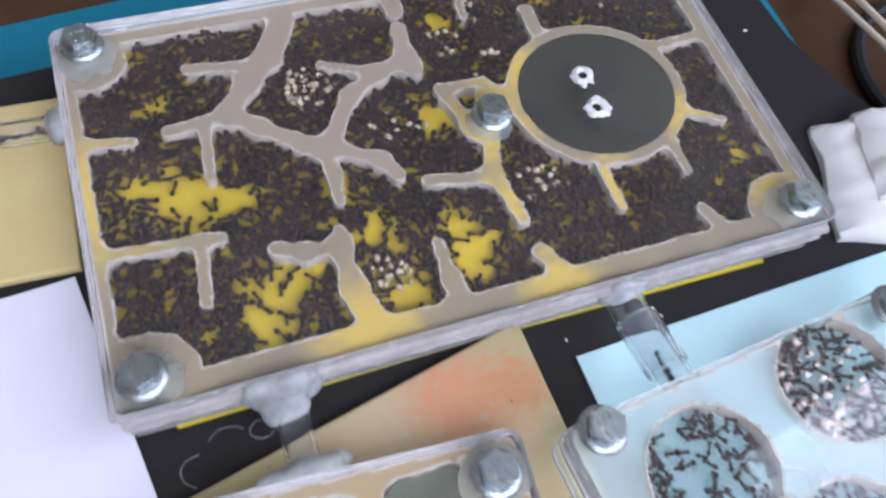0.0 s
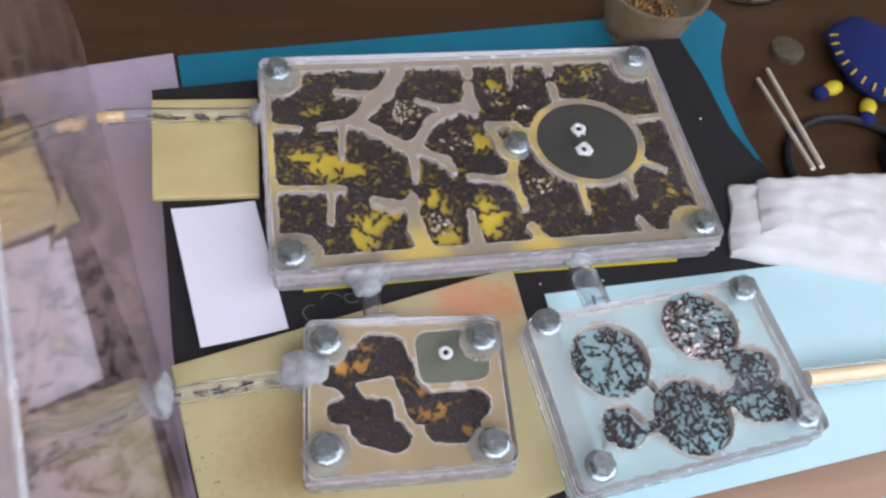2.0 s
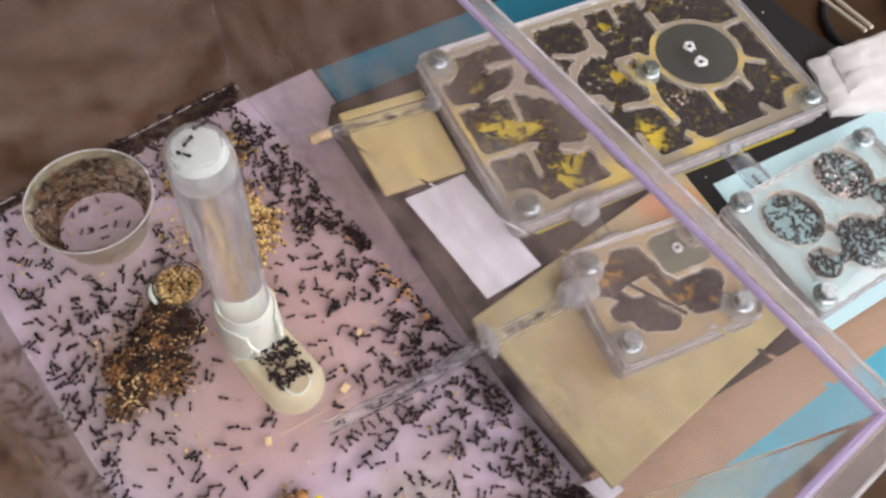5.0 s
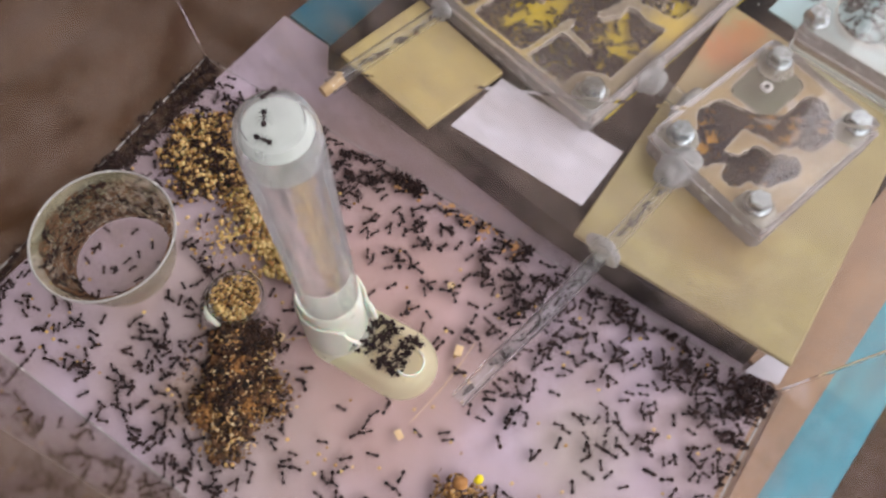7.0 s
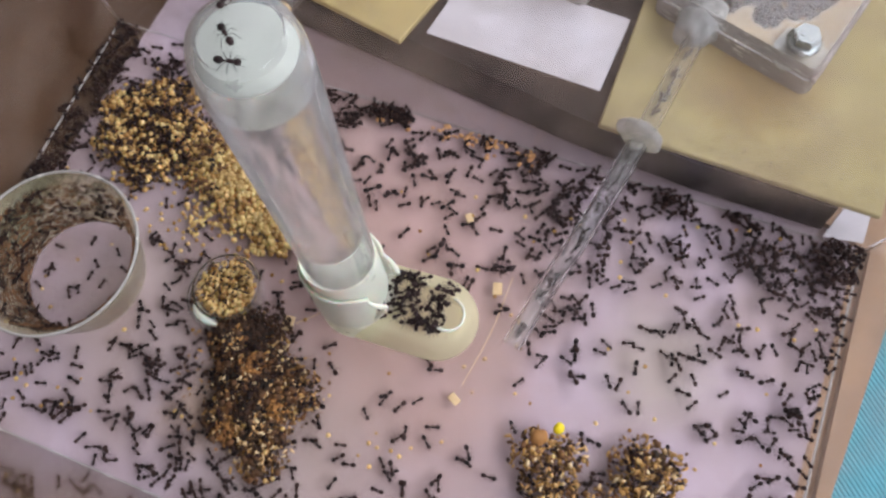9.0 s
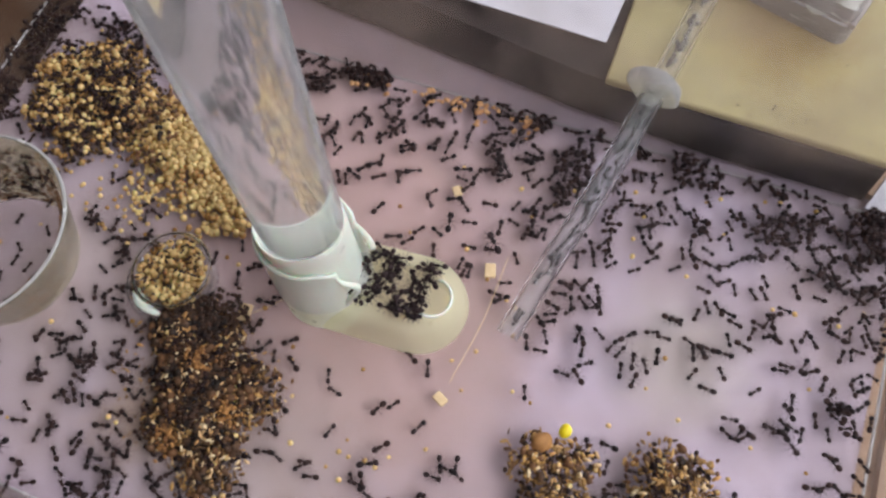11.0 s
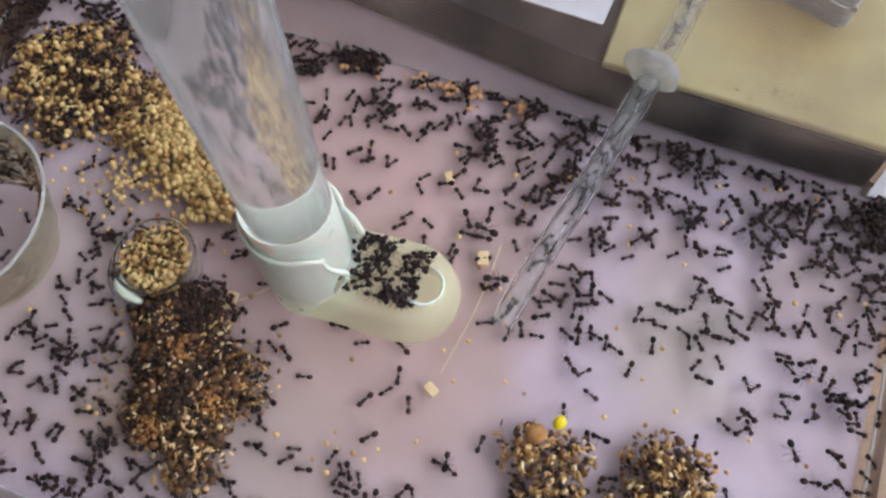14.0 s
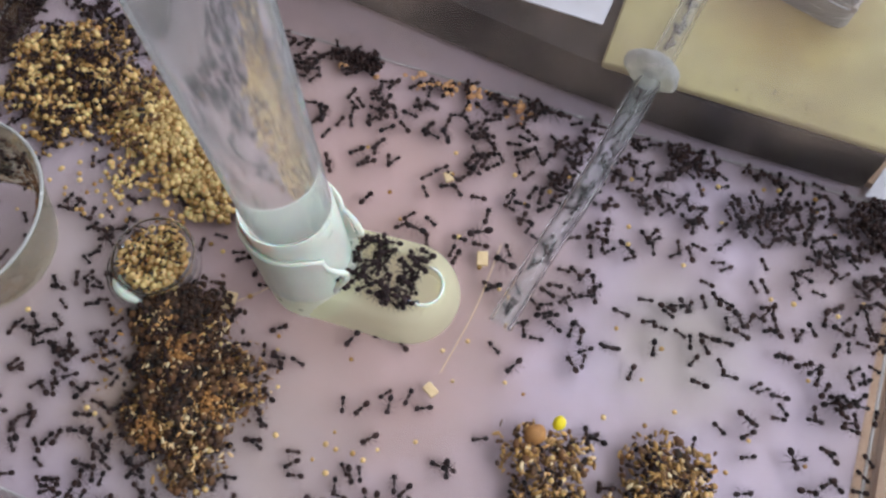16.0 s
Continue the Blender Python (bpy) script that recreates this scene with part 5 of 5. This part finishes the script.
loose = []
for _ in range(170):
    x, y = floor_at(rng.uniform(6, 338), rng.uniform(4, 180))
    loose.append((x, y, 0.0007, rng.uniform(0, 6.28), rng.uniform(0.0006, 0.0010), 0, 0))
for _ in range(110):
    a, d = rng.uniform(0, 6.28), abs(rng.normal(0, 0.016))
    loose.append((-0.172 + d * math.cos(a), -0.035 + 1.6 * d * math.sin(a), 0.0007, 0, rng.uniform(0.0008, 0.001), 0, 0))
heap("loose_seeds", "single millet seeds strewn over the paper", "seeds", SEED_V, SEED_F, loose, SEED)
crumbs = []
for _ in range(70):
    x, y = floor_at(rng.choice((142, 150, 166, 178, 190, 206)) + rng.normal(0, 3), abs(rng.normal(0, 4)) + 2)
    crumbs.append((x, y, 0.0008, rng.uniform(0, 6.28), rng.uniform(0.0008, 0.0017), rng.normal(0, 0.3), 0))
CRUMB = material("orange_crumb", (0.62, 0.34, 0.16), (0.42, 0.20, 0.09), 0.7, 400, 1800, 0.4, per="island", spread=0.9)
heap("crumbs", "orange brown crumbs along the box wall", "crumbs", BIT_V, BIT_F, crumbs, CRUMB)
for k, (x, y, a, w, l) in enumerate(((-0.1287, -0.1564, 30, 0.0038, 0.0052), (-0.1751, -0.1664, 75, 0.0032, 0.0046), (-0.1865, -0.0935, 20, 0.0045, 0.0062), (-0.1090, -0.1300, 50, 0.003, 0.004), (-0.1450, -0.0880, 10, 0.004, 0.005))):
    chip = part("wood_chip", prism(rect(-l / 2, l / 2, -w / 2, w / 2), 0.0, 0.0013, 0.0003, 1), WOOD, m=pose(x, y, 0.0, 0, 0, a))
    tagged(chip, "small pale wood chip lying on the paper", "wood chip", "wood chips on the paper")
tagged(part("crumb_lump", blob(0.0034, 0.0030, 0.0028, 0.35, 260, 3, 5.0), CRUST, m=pose(-0.1700, -0.2015, 0.0060)), "brown orange crumb lump on the husk heap", "crumb")
tagged(part("bead", blob(0.0024, 0.0021, 0.0019, 0.2, 300, 2, 2.0), YELLOW_BEAD, m=pose(-0.1634, -0.2056, 0.0065)), "small bright yellow lump on the husk heap", "bead")
for x0, y0, x1, y1 in ((-0.1210, -0.1590, -0.1690, -0.1660), (-0.1850, -0.0960, -0.1690, -0.1040)):
    tagged(part("fibre", sweep(bend([(x0, y0, 0.0006), ((x0 + x1) / 2, (y0 + y1) / 2 - 0.0015, 0.0012), (x1, y1, 0.0006)], 5), 0.00016, 5), WOOD), "thin pale fibre on the paper", "fibre", "fibres on the paper")
tub_dirt = []
for _ in range(3200):
    a = rng.normal(2.3, 1.25) if rng.random() < 0.7 else rng.uniform(0, 6.283)
    k = rng.random() ** 1.25
    r = 0.0243 + k * 0.0068
    tub_dirt.append((-0.2165 + (r - 0.0006) * math.cos(a), -0.0090 + (r - 0.0008) * math.sin(a), 0.0025 + k * 0.024, a + 1.57, rng.uniform(0.0005, 0.0014), rng.normal(0, 0.5), 1.2))
heap("tub_refuse", "brown refuse sticking inside the tub", "refuse", HUSK_V, HUSK_F, tub_dirt, DEBRIS)

# ---- things on the table behind the nests ----
cup = thing("plastic_cup", "cloudy plastic cup with brown crumbs inside", "cup", (0.2400, 0.0700, 0.0))
part("cup_shell", lathe([(0.0, -0.0005), (0.0250, -0.0005), (0.0320, 0.0330), (0.0342, 0.0345), (0.0342, 0.0365), (0.0325, 0.0365), (0.0308, 0.0335), (0.0240, 0.0008), (0.0, 0.0008)], 40), CUP_CLEAR, cup, clear=True)
pl = [(0.024 * math.sqrt(rng.random()) * math.cos(a), 0.024 * math.sqrt(rng.random()) * math.sin(a), 0.002 + 0.010 * rng.random(), rng.uniform(0, 6), rng.uniform(0.0008, 0.0022), rng.normal(0, 0.5), 0) for a in rng.uniform(0, 6.28, 500)]
put("crumb_filling", scatter_mesh("crumb_filling", BIT_V, BIT_F, pl, CHAFF), cup, "brown crumbs")
lid = thing("glass_disc", "small round cloudy glass disc on the table", "disc", (0.3410, 0.0480, TABLE_Z))
part("disc_body", lathe([(0.0, 0.0), (0.0118, 0.0), (0.0122, 0.002), (0.0112, 0.005), (0.0090, 0.0062), (0.0, 0.0055)], 30), DIM_GLASS, lid, clear=True)
jar = thing("glass_jar", "clear glass jar with a cloudy disc inside", "jar", (0.3350, 0.1330, TABLE_Z))
part("jar_wall", lathe([(0.0, 0.0), (0.038, 0.0), (0.040, 0.003), (0.040, 0.07), (0.0385, 0.07), (0.0385, 0.004), (0.0, 0.003)], 40), ACRYLIC, jar, clear=True)
part("white_disc", lathe([(0.0, 0.0035), (0.027, 0.0035), (0.027, 0.006), (0.0, 0.006)], 30), CUP_CLEAR, jar, m=pose(0.006, -0.006, 0))
for x0, y0, x1, y1, z1 in ((0.3094, 0.0230, 0.2835, -0.0800, 0.0330), (0.3198, 0.0314, 0.2880, -0.0800, 0.0345)):
    st = part("wooden_stick", sweep([(x0, y0, TABLE_Z + 0.0022), ((x0 + x1) / 2, (y0 + y1) / 2, (TABLE_Z + 0.0022 + z1) / 2), (x1, y1, z1)], [0.0014, 0.0015, 0.0014], 10), PALE_STICK)
    tagged(st, "pale round wooden stick leaning on a tissue", "stick", "wooden sticks")
loop = part("rubber_loop", sweep([(0.346 + 0.046 * math.cos(a), -0.058 + 0.044 * math.sin(a), TABLE_Z + 0.003) for a in [2 * math.pi * k / 40 for k in range(41)]], 0.0030, 8), BLACK)
tagged(loop, "black rubber cable loop lying on the table", "cable")
roll = part("dark_roll", lathe([(0.0, 0.0), (0.020, 0.0), (0.022, 0.002), (0.022, 0.012), (0.020, 0.014), (0.0, 0.014)], 30), BLACK, m=pose(0.385, -0.055, TABLE_Z))
tagged(roll, "dark round disc lying inside the cable loop", "disc")
toy = thing("felt_toy", "navy felt toy with yellow stitching and feet", "toy", (0.395, 0.030, TABLE_Z))
bd = blob(0.030, 0.040, 0.010, 0.15, 60, 3, 4.0)
part("toy_body", bd, NAVY, toy, m=pose(0, 0, 0.010))
for k, (fx, fy, a) in enumerate(((-0.038, -0.020, 20), (-0.020, -0.038, 60), (0.004, -0.045, 90))):
    foot = part("foot", blob(0.008, 0.0055, 0.0045, 0.1, 80, 2, k), YELLOW_SHEET, toy, "yellow felt foot", pose(fx, fy, 0.0045, 0, 0, a))
    part("toe", blob(0.0055, 0.0055, 0.0045, 0.1, 80, 2, k), NAVY, foot, "blue felt toe", pose(-0.011, 0, 0))
for k in range(9):
    a = 2.6 + k * 0.24
    part("stitch", sweep([(0.026 * math.cos(a), 0.035 * math.sin(a), 0.0155), (0.030 * math.cos(a), 0.040 * math.sin(a), 0.0130)], 0.0007, 6), YELLOW_SHEET, toy)


def soft_pad(quad, z0, h, amp, n=26, seed=0.0):
    """A limp folded cloth: a bulging patch over four corners, closed below."""
    bm = bmesh.new()
    a, b, c, d = [Vector(q) for q in quad]
    top, low = [], []
    for i in range(n + 1):
        rt, rl = [], []
        for j in range(n + 1):
            u, v = i / n, j / n
            p = (a * (1 - v) + b * v) * (1 - u) + (d * (1 - v) + c * v) * u
            e = min(u, 1 - u, v, 1 - v)
            k = min(1.0, e * 9) ** 0.5
            q = Vector((p.x, p.y, seed))
            p = p + Vector((noise.noise(q * 55), noise.noise(q * 55 + Vector((9, 9, 9))))) * 0.0022
            fold = 0.5 * abs(noise.noise(Vector((p.x * 1.0 + p.y * 0.6, p.y * 0.3, seed)) * 90)) + 0.5 * noise.noise(q * 160)
            rt.append(bm.verts.new((p.x, p.y, z0 + 0.0004 + h * (0.25 + 0.75 * k) + amp * fold)))
            rl.append(bm.verts.new((p.x, p.y, z0)))
        top.append(rt)
        low.append(rl)
    for i in range(n):
        for j in range(n):
            bm.faces.new((top[i][j], top[i + 1][j], top[i + 1][j + 1], top[i][j + 1]))
            bm.faces.new((low[i][j], low[i][j + 1], low[i + 1][j + 1], low[i + 1][j]))
    ring = [(i, 0) for i in range(n)] + [(n, j) for j in range(n)] + [(i, n) for i in range(n, 0, -1)] + [(0, j) for j in range(n, 0, -1)]
    for (i, j), (k, l) in zip(ring, ring[1:] + ring[:1]):
        bm.faces.new((top[i][j], low[i][j], low[k][l], top[k][l]))
    return bm


tissue = thing("tissue", "folded crumpled white paper tissue on the foam", "tissue", (0, 0, FOAM_Z))
part("lower_fold", soft_pad([(0.238, -0.080), (0.2215, -0.1255), (0.330, -0.158), (0.352, -0.088)], 0.0, 0.0075, 0.0025), TISSUE, tissue)
part("upper_fold", soft_pad([(0.250, -0.084), (0.2385, -0.117), (0.345, -0.150), (0.358, -0.085)], 0.0065, 0.0075, 0.004, seed=3.0), TISSUE, tissue)
tagged(part("paper_scrap", blob(0.0009, 0.0006, 0.0004, 0.3, 500, 2, 1.0), BURR, m=pose(0.2385, -0.0310, FOAM_Z + 0.0003)), "tiny white scrap on the black foam", "scrap")

# litter on the foam and sheets
specks = []
for _ in range(34):
    t = rng.random()
    specks.append((-0.0455 + 0.017 * t + rng.normal(0, 0.002), -0.187 - 0.060 * t + rng.normal(0, 0.003), FOAM_Z + 0.0038, rng.uniform(0, 6.28), rng.uniform(0.0002, 0.0005), 0, 0))
for _ in range(40):
    specks.append((rng.uniform(-0.02, 0.10), rng.uniform(-0.245, -0.135), FOAM_Z + 0.0038, rng.uniform(0, 6.28), rng.uniform(0.00015, 0.0004), 0, 0))
heap("dark_specks", "tiny dark specks on the cream foam sheet", "specks", BIT_V, BIT_F, specks, DARK_DEBRIS)
for x, y, k in ((-0.0450, -0.108, 0.0012), (-0.0455, -0.119, 0.0009), (0.150, -0.132, 0.0008), (0.118, -0.131, 0.0007)):
    z = FOAM_Z + 0.0003 if x > 0 else TABLE_Z + 0.0034
    tagged(part("paper_scrap", blob(k, k * 0.6, 0.0004, 0.4, 500, 2, x * 50), BURR, m=pose(x, y, z, 0, 0, x * 900)), "tiny white scrap beside the foam", "scrap", "white scraps")
for cx, cy, r, a0, a1 in ((0.0255, -0.1325, 0.0032, 0.4, 6.0), (0.0085, -0.1385, 0.0055, 1.6, 4.3), (0.0165, -0.1350, 0.0070, 0.9, 2.4)):
    pts = [(cx + r * math.cos(a0 + (a1 - a0) * k / 14), cy + r * 0.8 * math.sin(a0 + (a1 - a0) * k / 14), FOAM_Z + 0.0041 + 0.002 * math.sin(k * 0.22)) for k in range(15)]
    tagged(part("fibre", sweep(pts, 0.00009, 5), SILICONE), "thin curled silicone thread on black foam", "fibre", "silicone threads")

# ---- ants of the box ----
def ant_mesh(name, maker, smooth=True):
    bm = bmesh.new()
    maker(bm)
    return mesh_of(bm, name, ANT, angle=180)


HEAD = ant_mesh("head", lambda bm: ellipsoid(bm, (0.37, 0, 0.15), (0.145, 0.152, 0.105), 9, 7))
THORAX = ant_mesh("thorax", lambda bm: (ellipsoid(bm, (0.10, 0, 0.155), (0.17, 0.086, 0.092), 8, 6), ellipsoid(bm, (-0.12, 0, 0.13), (0.08, 0.040, 0.052), 6, 5)))
GASTER = ant_mesh("gaster", lambda bm: ellipsoid(bm, (-0.33, 0, 0.15), (0.19, 0.150, 0.140), 9, 7))
LEG = {(k, s): ant_mesh("leg", lambda bm, k=k, s=s: leg_bm(k, s, bm)) for k in range(3) for s in (-1, 1)}
FEELER = {s: ant_mesh("antenna", lambda bm, s=s: antenna_bm(s, bm)) for s in (-1, 1)}


def make_ant(m, size, label, group):
    ant = new("ant")
    ant.empty_display_size = 0.3
    ant.matrix_basis = m @ Matrix.Diagonal((size, size, size, 1))
    tagged(ant, label, "ant", group)
    for name, data in (("head", HEAD), ("thorax", THORAX), ("gaster", GASTER)):
        put(name, data, ant)
    for data in LEG.values():
        put("leg", data, ant)
    for data in FEELER.values():
        put("antenna", data, ant)
    return ant


def free_floor(x, y, margin=0.0):
    """Whether an ant may walk there: inside the box, off the cup, tub, dish and heaps."""
    p = Vector((x, y)) - A0
    u, v = p.dot(DIRX), p.dot(DIRL)
    if not (0.003 < u < 0.342 and 0.003 < v < 0.182):
        return False
    if math.hypot(x + 0.2165, y + 0.0090) < 0.029 or math.hypot(x + 0.189, y + 0.066) < 0.0175:
        return False
    if float(capsule(np.array(x), np.array(y), (DX, DY), (DX + AX.x, DY + AX.y), 0.0170, 0.0135)) < 0:
        return False
    for lx, ly, r, h in HA + HB:
        if math.hypot(x - lx, y - ly) < r * 0.8:
            return False
    return True


def bare_patch(x, y):
    """The stretch of paper before the drinker that few ants cross."""
    return float(capsule(np.array(x), np.array(y), (-0.196, -0.145), (-0.160, -0.175), 0.022)) < 0


def stroll(rng, x, y, pace, reach, ok):
    """Rows of an ant that wanders about its home, with halts."""
    hx, hy, a = x, y, rng.uniform(0, 6.283)
    rows, t, dt = [], 0.0, 0.64
    while True:
        rows.append((t, x, y, a))
        if t >= 16.0:
            return rows
        t = min(16.0, t + dt)
        step = pace * dt * (0.1 if rng.random() < 0.3 else rng.uniform(0.4, 1.5))
        want = a + rng.normal(0, 0.55)
        if math.hypot(x - hx, y - hy) > reach:
            back = math.atan2(hy - y, hx - x)
            want = a + max(-0.9, min(0.9, (back - a + math.pi) % (2 * math.pi) - math.pi))
        for turn in (0, 0.6, -0.6, 1.1, -1.1, 1.4, -1.4):
            na = a + max(-1.4, min(1.4, want - a + turn))
            nx, ny = x + step * math.cos(na), y + step * math.sin(na)
            if ok(nx, ny):
                x, y, a = nx, ny, na
                break
        else:
            a += 1.3 * (1 if rng.random() < 0.5 else -1)


WALKS = []
rng = np.random.default_rng(21)
ZONES = ((0.44, (60, 338), (6, 180)), (0.17, (60, 230), (110, 182)), (0.22, (150, 340), (3, 30)), (0.07, (300, 341), (3, 95)), (0.12, (30, 150), (3, 42)), (0.10, (215, 300), (25, 85)), (0.16, (95, 240), (14, 100)))
shares = np.array([z[0] for z in ZONES])
count = 0
while count < 212:
    _, (u0, u1), (v0, v1) = ZONES[rng.choice(len(ZONES), p=shares / shares.sum())]
    x, y = floor_at(rng.uniform(u0, u1), rng.uniform(v0, v1))
    if not free_floor(x, y) or (bare_patch(x, y) and rng.random() < 0.8):
        continue
    count += 1
    pick = rng.random()
    size = rng.uniform(0.0047, 0.0060) if pick < 0.72 else rng.uniform(0.0060, 0.0072) if pick < 0.93 else rng.uniform(0.0076, 0.0092)
    rows = stroll(rng, x, y, rng.choice((0.0015, 0.005, 0.009, 0.013)), 0.022, free_floor)
    label = "dark brown worker ant walking on lilac paper" if size < 0.0074 else "large dark soldier ant walking on lilac paper"
    ant = make_ant(pose(x, y, 0.0, 0, 0, math.degrees(rows[0][3])), size, label, "ants in the clear box")
    WALKS.append((ant, [(t, pose(px, py, 0.0, 0, 0, math.degrees(pa))) for t, px, py, pa in rows]))

# ants drinking in the trough
for k in range(84):
    q, w = rng.random() ** 1.1, rng.uniform(-1, 1) * (0.0088 if rng.random() < 0.75 else 0.0100)
    x, y = TROUGH_A[0] + (TROUGH_B[0] - TROUGH_A[0]) * q + w, TROUGH_A[1] + (TROUGH_B[1] - TROUGH_A[1]) * q + 0.2 * w + rng.uniform(-0.003, 0.003)
    z = 0.0140 + 0.0040 * rng.random() ** 1.5
    a = rng.uniform(0, 6.283)
    rows = []
    for t in np.linspace(0, 16, 13):
        rows.append((float(t), pose(x + rng.normal(0, 0.0005), y + rng.normal(0, 0.0005), z, rng.normal(0, 9), rng.normal(0, 9), math.degrees(a) + rng.normal(0, 14))))
    ant = make_ant(rows[0][1], rng.uniform(0.0044, 0.0064), "dark worker ant crowding the white drinker trough", "ants on the drinker")
    WALKS.append((ant, rows))
# ants on the closed end of the tube
for x, y, a in ((-0.002, 0.001, 40), (0.003, 0.0055, 200), (-0.006, -0.003, 300)):
    ant = make_ant(LEANING @ pose(x, y, TUBE_TOP - 0.0002, 0, 0, a), 0.0052, "dark worker ant on top of the glass tube", "ants on the drinker")
    WALKS.append((ant, [(float(t), LEANING @ pose(x + rng.normal(0, 0.0007), y + rng.normal(0, 0.0007), TUBE_TOP - 0.0002, 0, 0, a + rng.normal(0, 15))) for t in np.linspace(0, 16, 9)]))

# packed ants along the walls, in small rigid clumps that shift
def clump(n, places):
    ob = put("ant_clump", scatter_mesh("ant_clump", ANT_V, ANT_F, places, ANT_NEST))
    tagged(ob, "packed dark ants in the clear box", "ants", "ant clumps", kind="stuff")
    WALKS.append((ob, [(float(t), pose(rng.normal(0, 0.0007), rng.normal(0, 0.0007), 0.0, 0, 0, 0)) for t in np.linspace(0, 16, 17)]))


def wall_ants(n, u0, u1, v0, v1, climb=0.0):
    out = []
    while len(out) < n:
        u, v = rng.uniform(u0, u1), rng.uniform(v0, v1)
        x, y = floor_at(u, v)
        if math.hypot(x + 0.2165, y + 0.0090) < 0.030:
            continue
        out.append((x, y, rng.random() * climb, rng.uniform(0, 6.283), rng.uniform(0.0042, 0.0060), rng.normal(0, 0.1), rng.normal(0, 0.15)))
    return out


def strewn(n):
    out = []
    while len(out) < n:
        _, (u0, u1), (v0, v1) = ZONES[rng.choice(len(ZONES), p=shares / shares.sum())]
        x, y = floor_at(rng.uniform(u0, u1), rng.uniform(v0, v1))
        if free_floor(x, y) and not (bare_patch(x, y) and rng.random() < 0.8):
            out.append((x, y, 0.0, rng.uniform(0, 6.283), rng.uniform(0.0046, 0.0064), 0.0, 0.0))
    return out


for k in range(19):
    clump(24, strewn(24))
for k in range(3):
    clump(56, wall_ants(20, 185, 344, 1, 6, 0.002) + wall_ants(18, 185, 344, 4, 30))
    clump(14, wall_ants(9, 326, 344, 1, 14, 0.003) + wall_ants(5, 300, 335, 2, 34))
    clump(12, wall_ants(8, 330, 343, 1, 16, 0.003) + wall_ants(4, 300, 342, 2, 34))
    clump(22, wall_ants(22, 58, 125, 92, 142))
    clump(75, wall_ants(75, 1, 15, 2, 183, 0.003))
    clump(26, wall_ants(26, 331, 344, 8, 130, 0.002))
    clump(46, wall_ants(46, 10, 52, 8, 118, 0.002))
    clump(40, wall_ants(40, 35, 130, 2, 26))
    clump(14, wall_ants(14, 133, 152, 1, 8, 0.002))
    clump(38, wall_ants(38, 12, 180, 140, 184))
    clump(26, wall_ants(26, 110, 335, 177, 185, 0.006))
    clump(26, [(px, py, pz + 0.001, a, rng.uniform(0.0044, 0.0058), 0.0, 0.0) for px, py, pz, a, *_ in mound(rng, HA2, 26, 0.001)])
    clump(14, [(px, py, pz + 0.001, a, rng.uniform(0.0044, 0.0058), 0.0, 0.0) for px, py, pz, a, *_ in mound(rng, HB, 14, 0.001)])
    clump(12, [(px, py, pz + 0.001, a, rng.uniform(0.0044, 0.0058), 0.0, 0.0) for px, py, pz, a, *_ in mound(rng, HC, 12, 0.001)])
    inside = []
    for _ in range(26):
        a, k2 = rng.normal(2.0, 1.3), rng.random()
        r = 0.0240 + k2 * 0.0066 - 0.001
        inside.append((-0.2165 + r * math.cos(a), -0.0090 + r * math.sin(a), 0.003 + k2 * 0.023, rng.uniform(0, 6.28), rng.uniform(0.0034, 0.0048), 0.0, 0.0))
    for _ in range(5):
        a, r = rng.uniform(0, 6.28), 0.021 * math.sqrt(rng.random())
        inside.append((-0.2165 + r * math.cos(a), -0.0090 + r * math.sin(a), 0.0022, rng.uniform(0, 6.28), 0.0045, 0, 0))
    clump(26, inside)


def motions():
    for ob, rows in WALKS:
        walk(ob, rows)


motions()
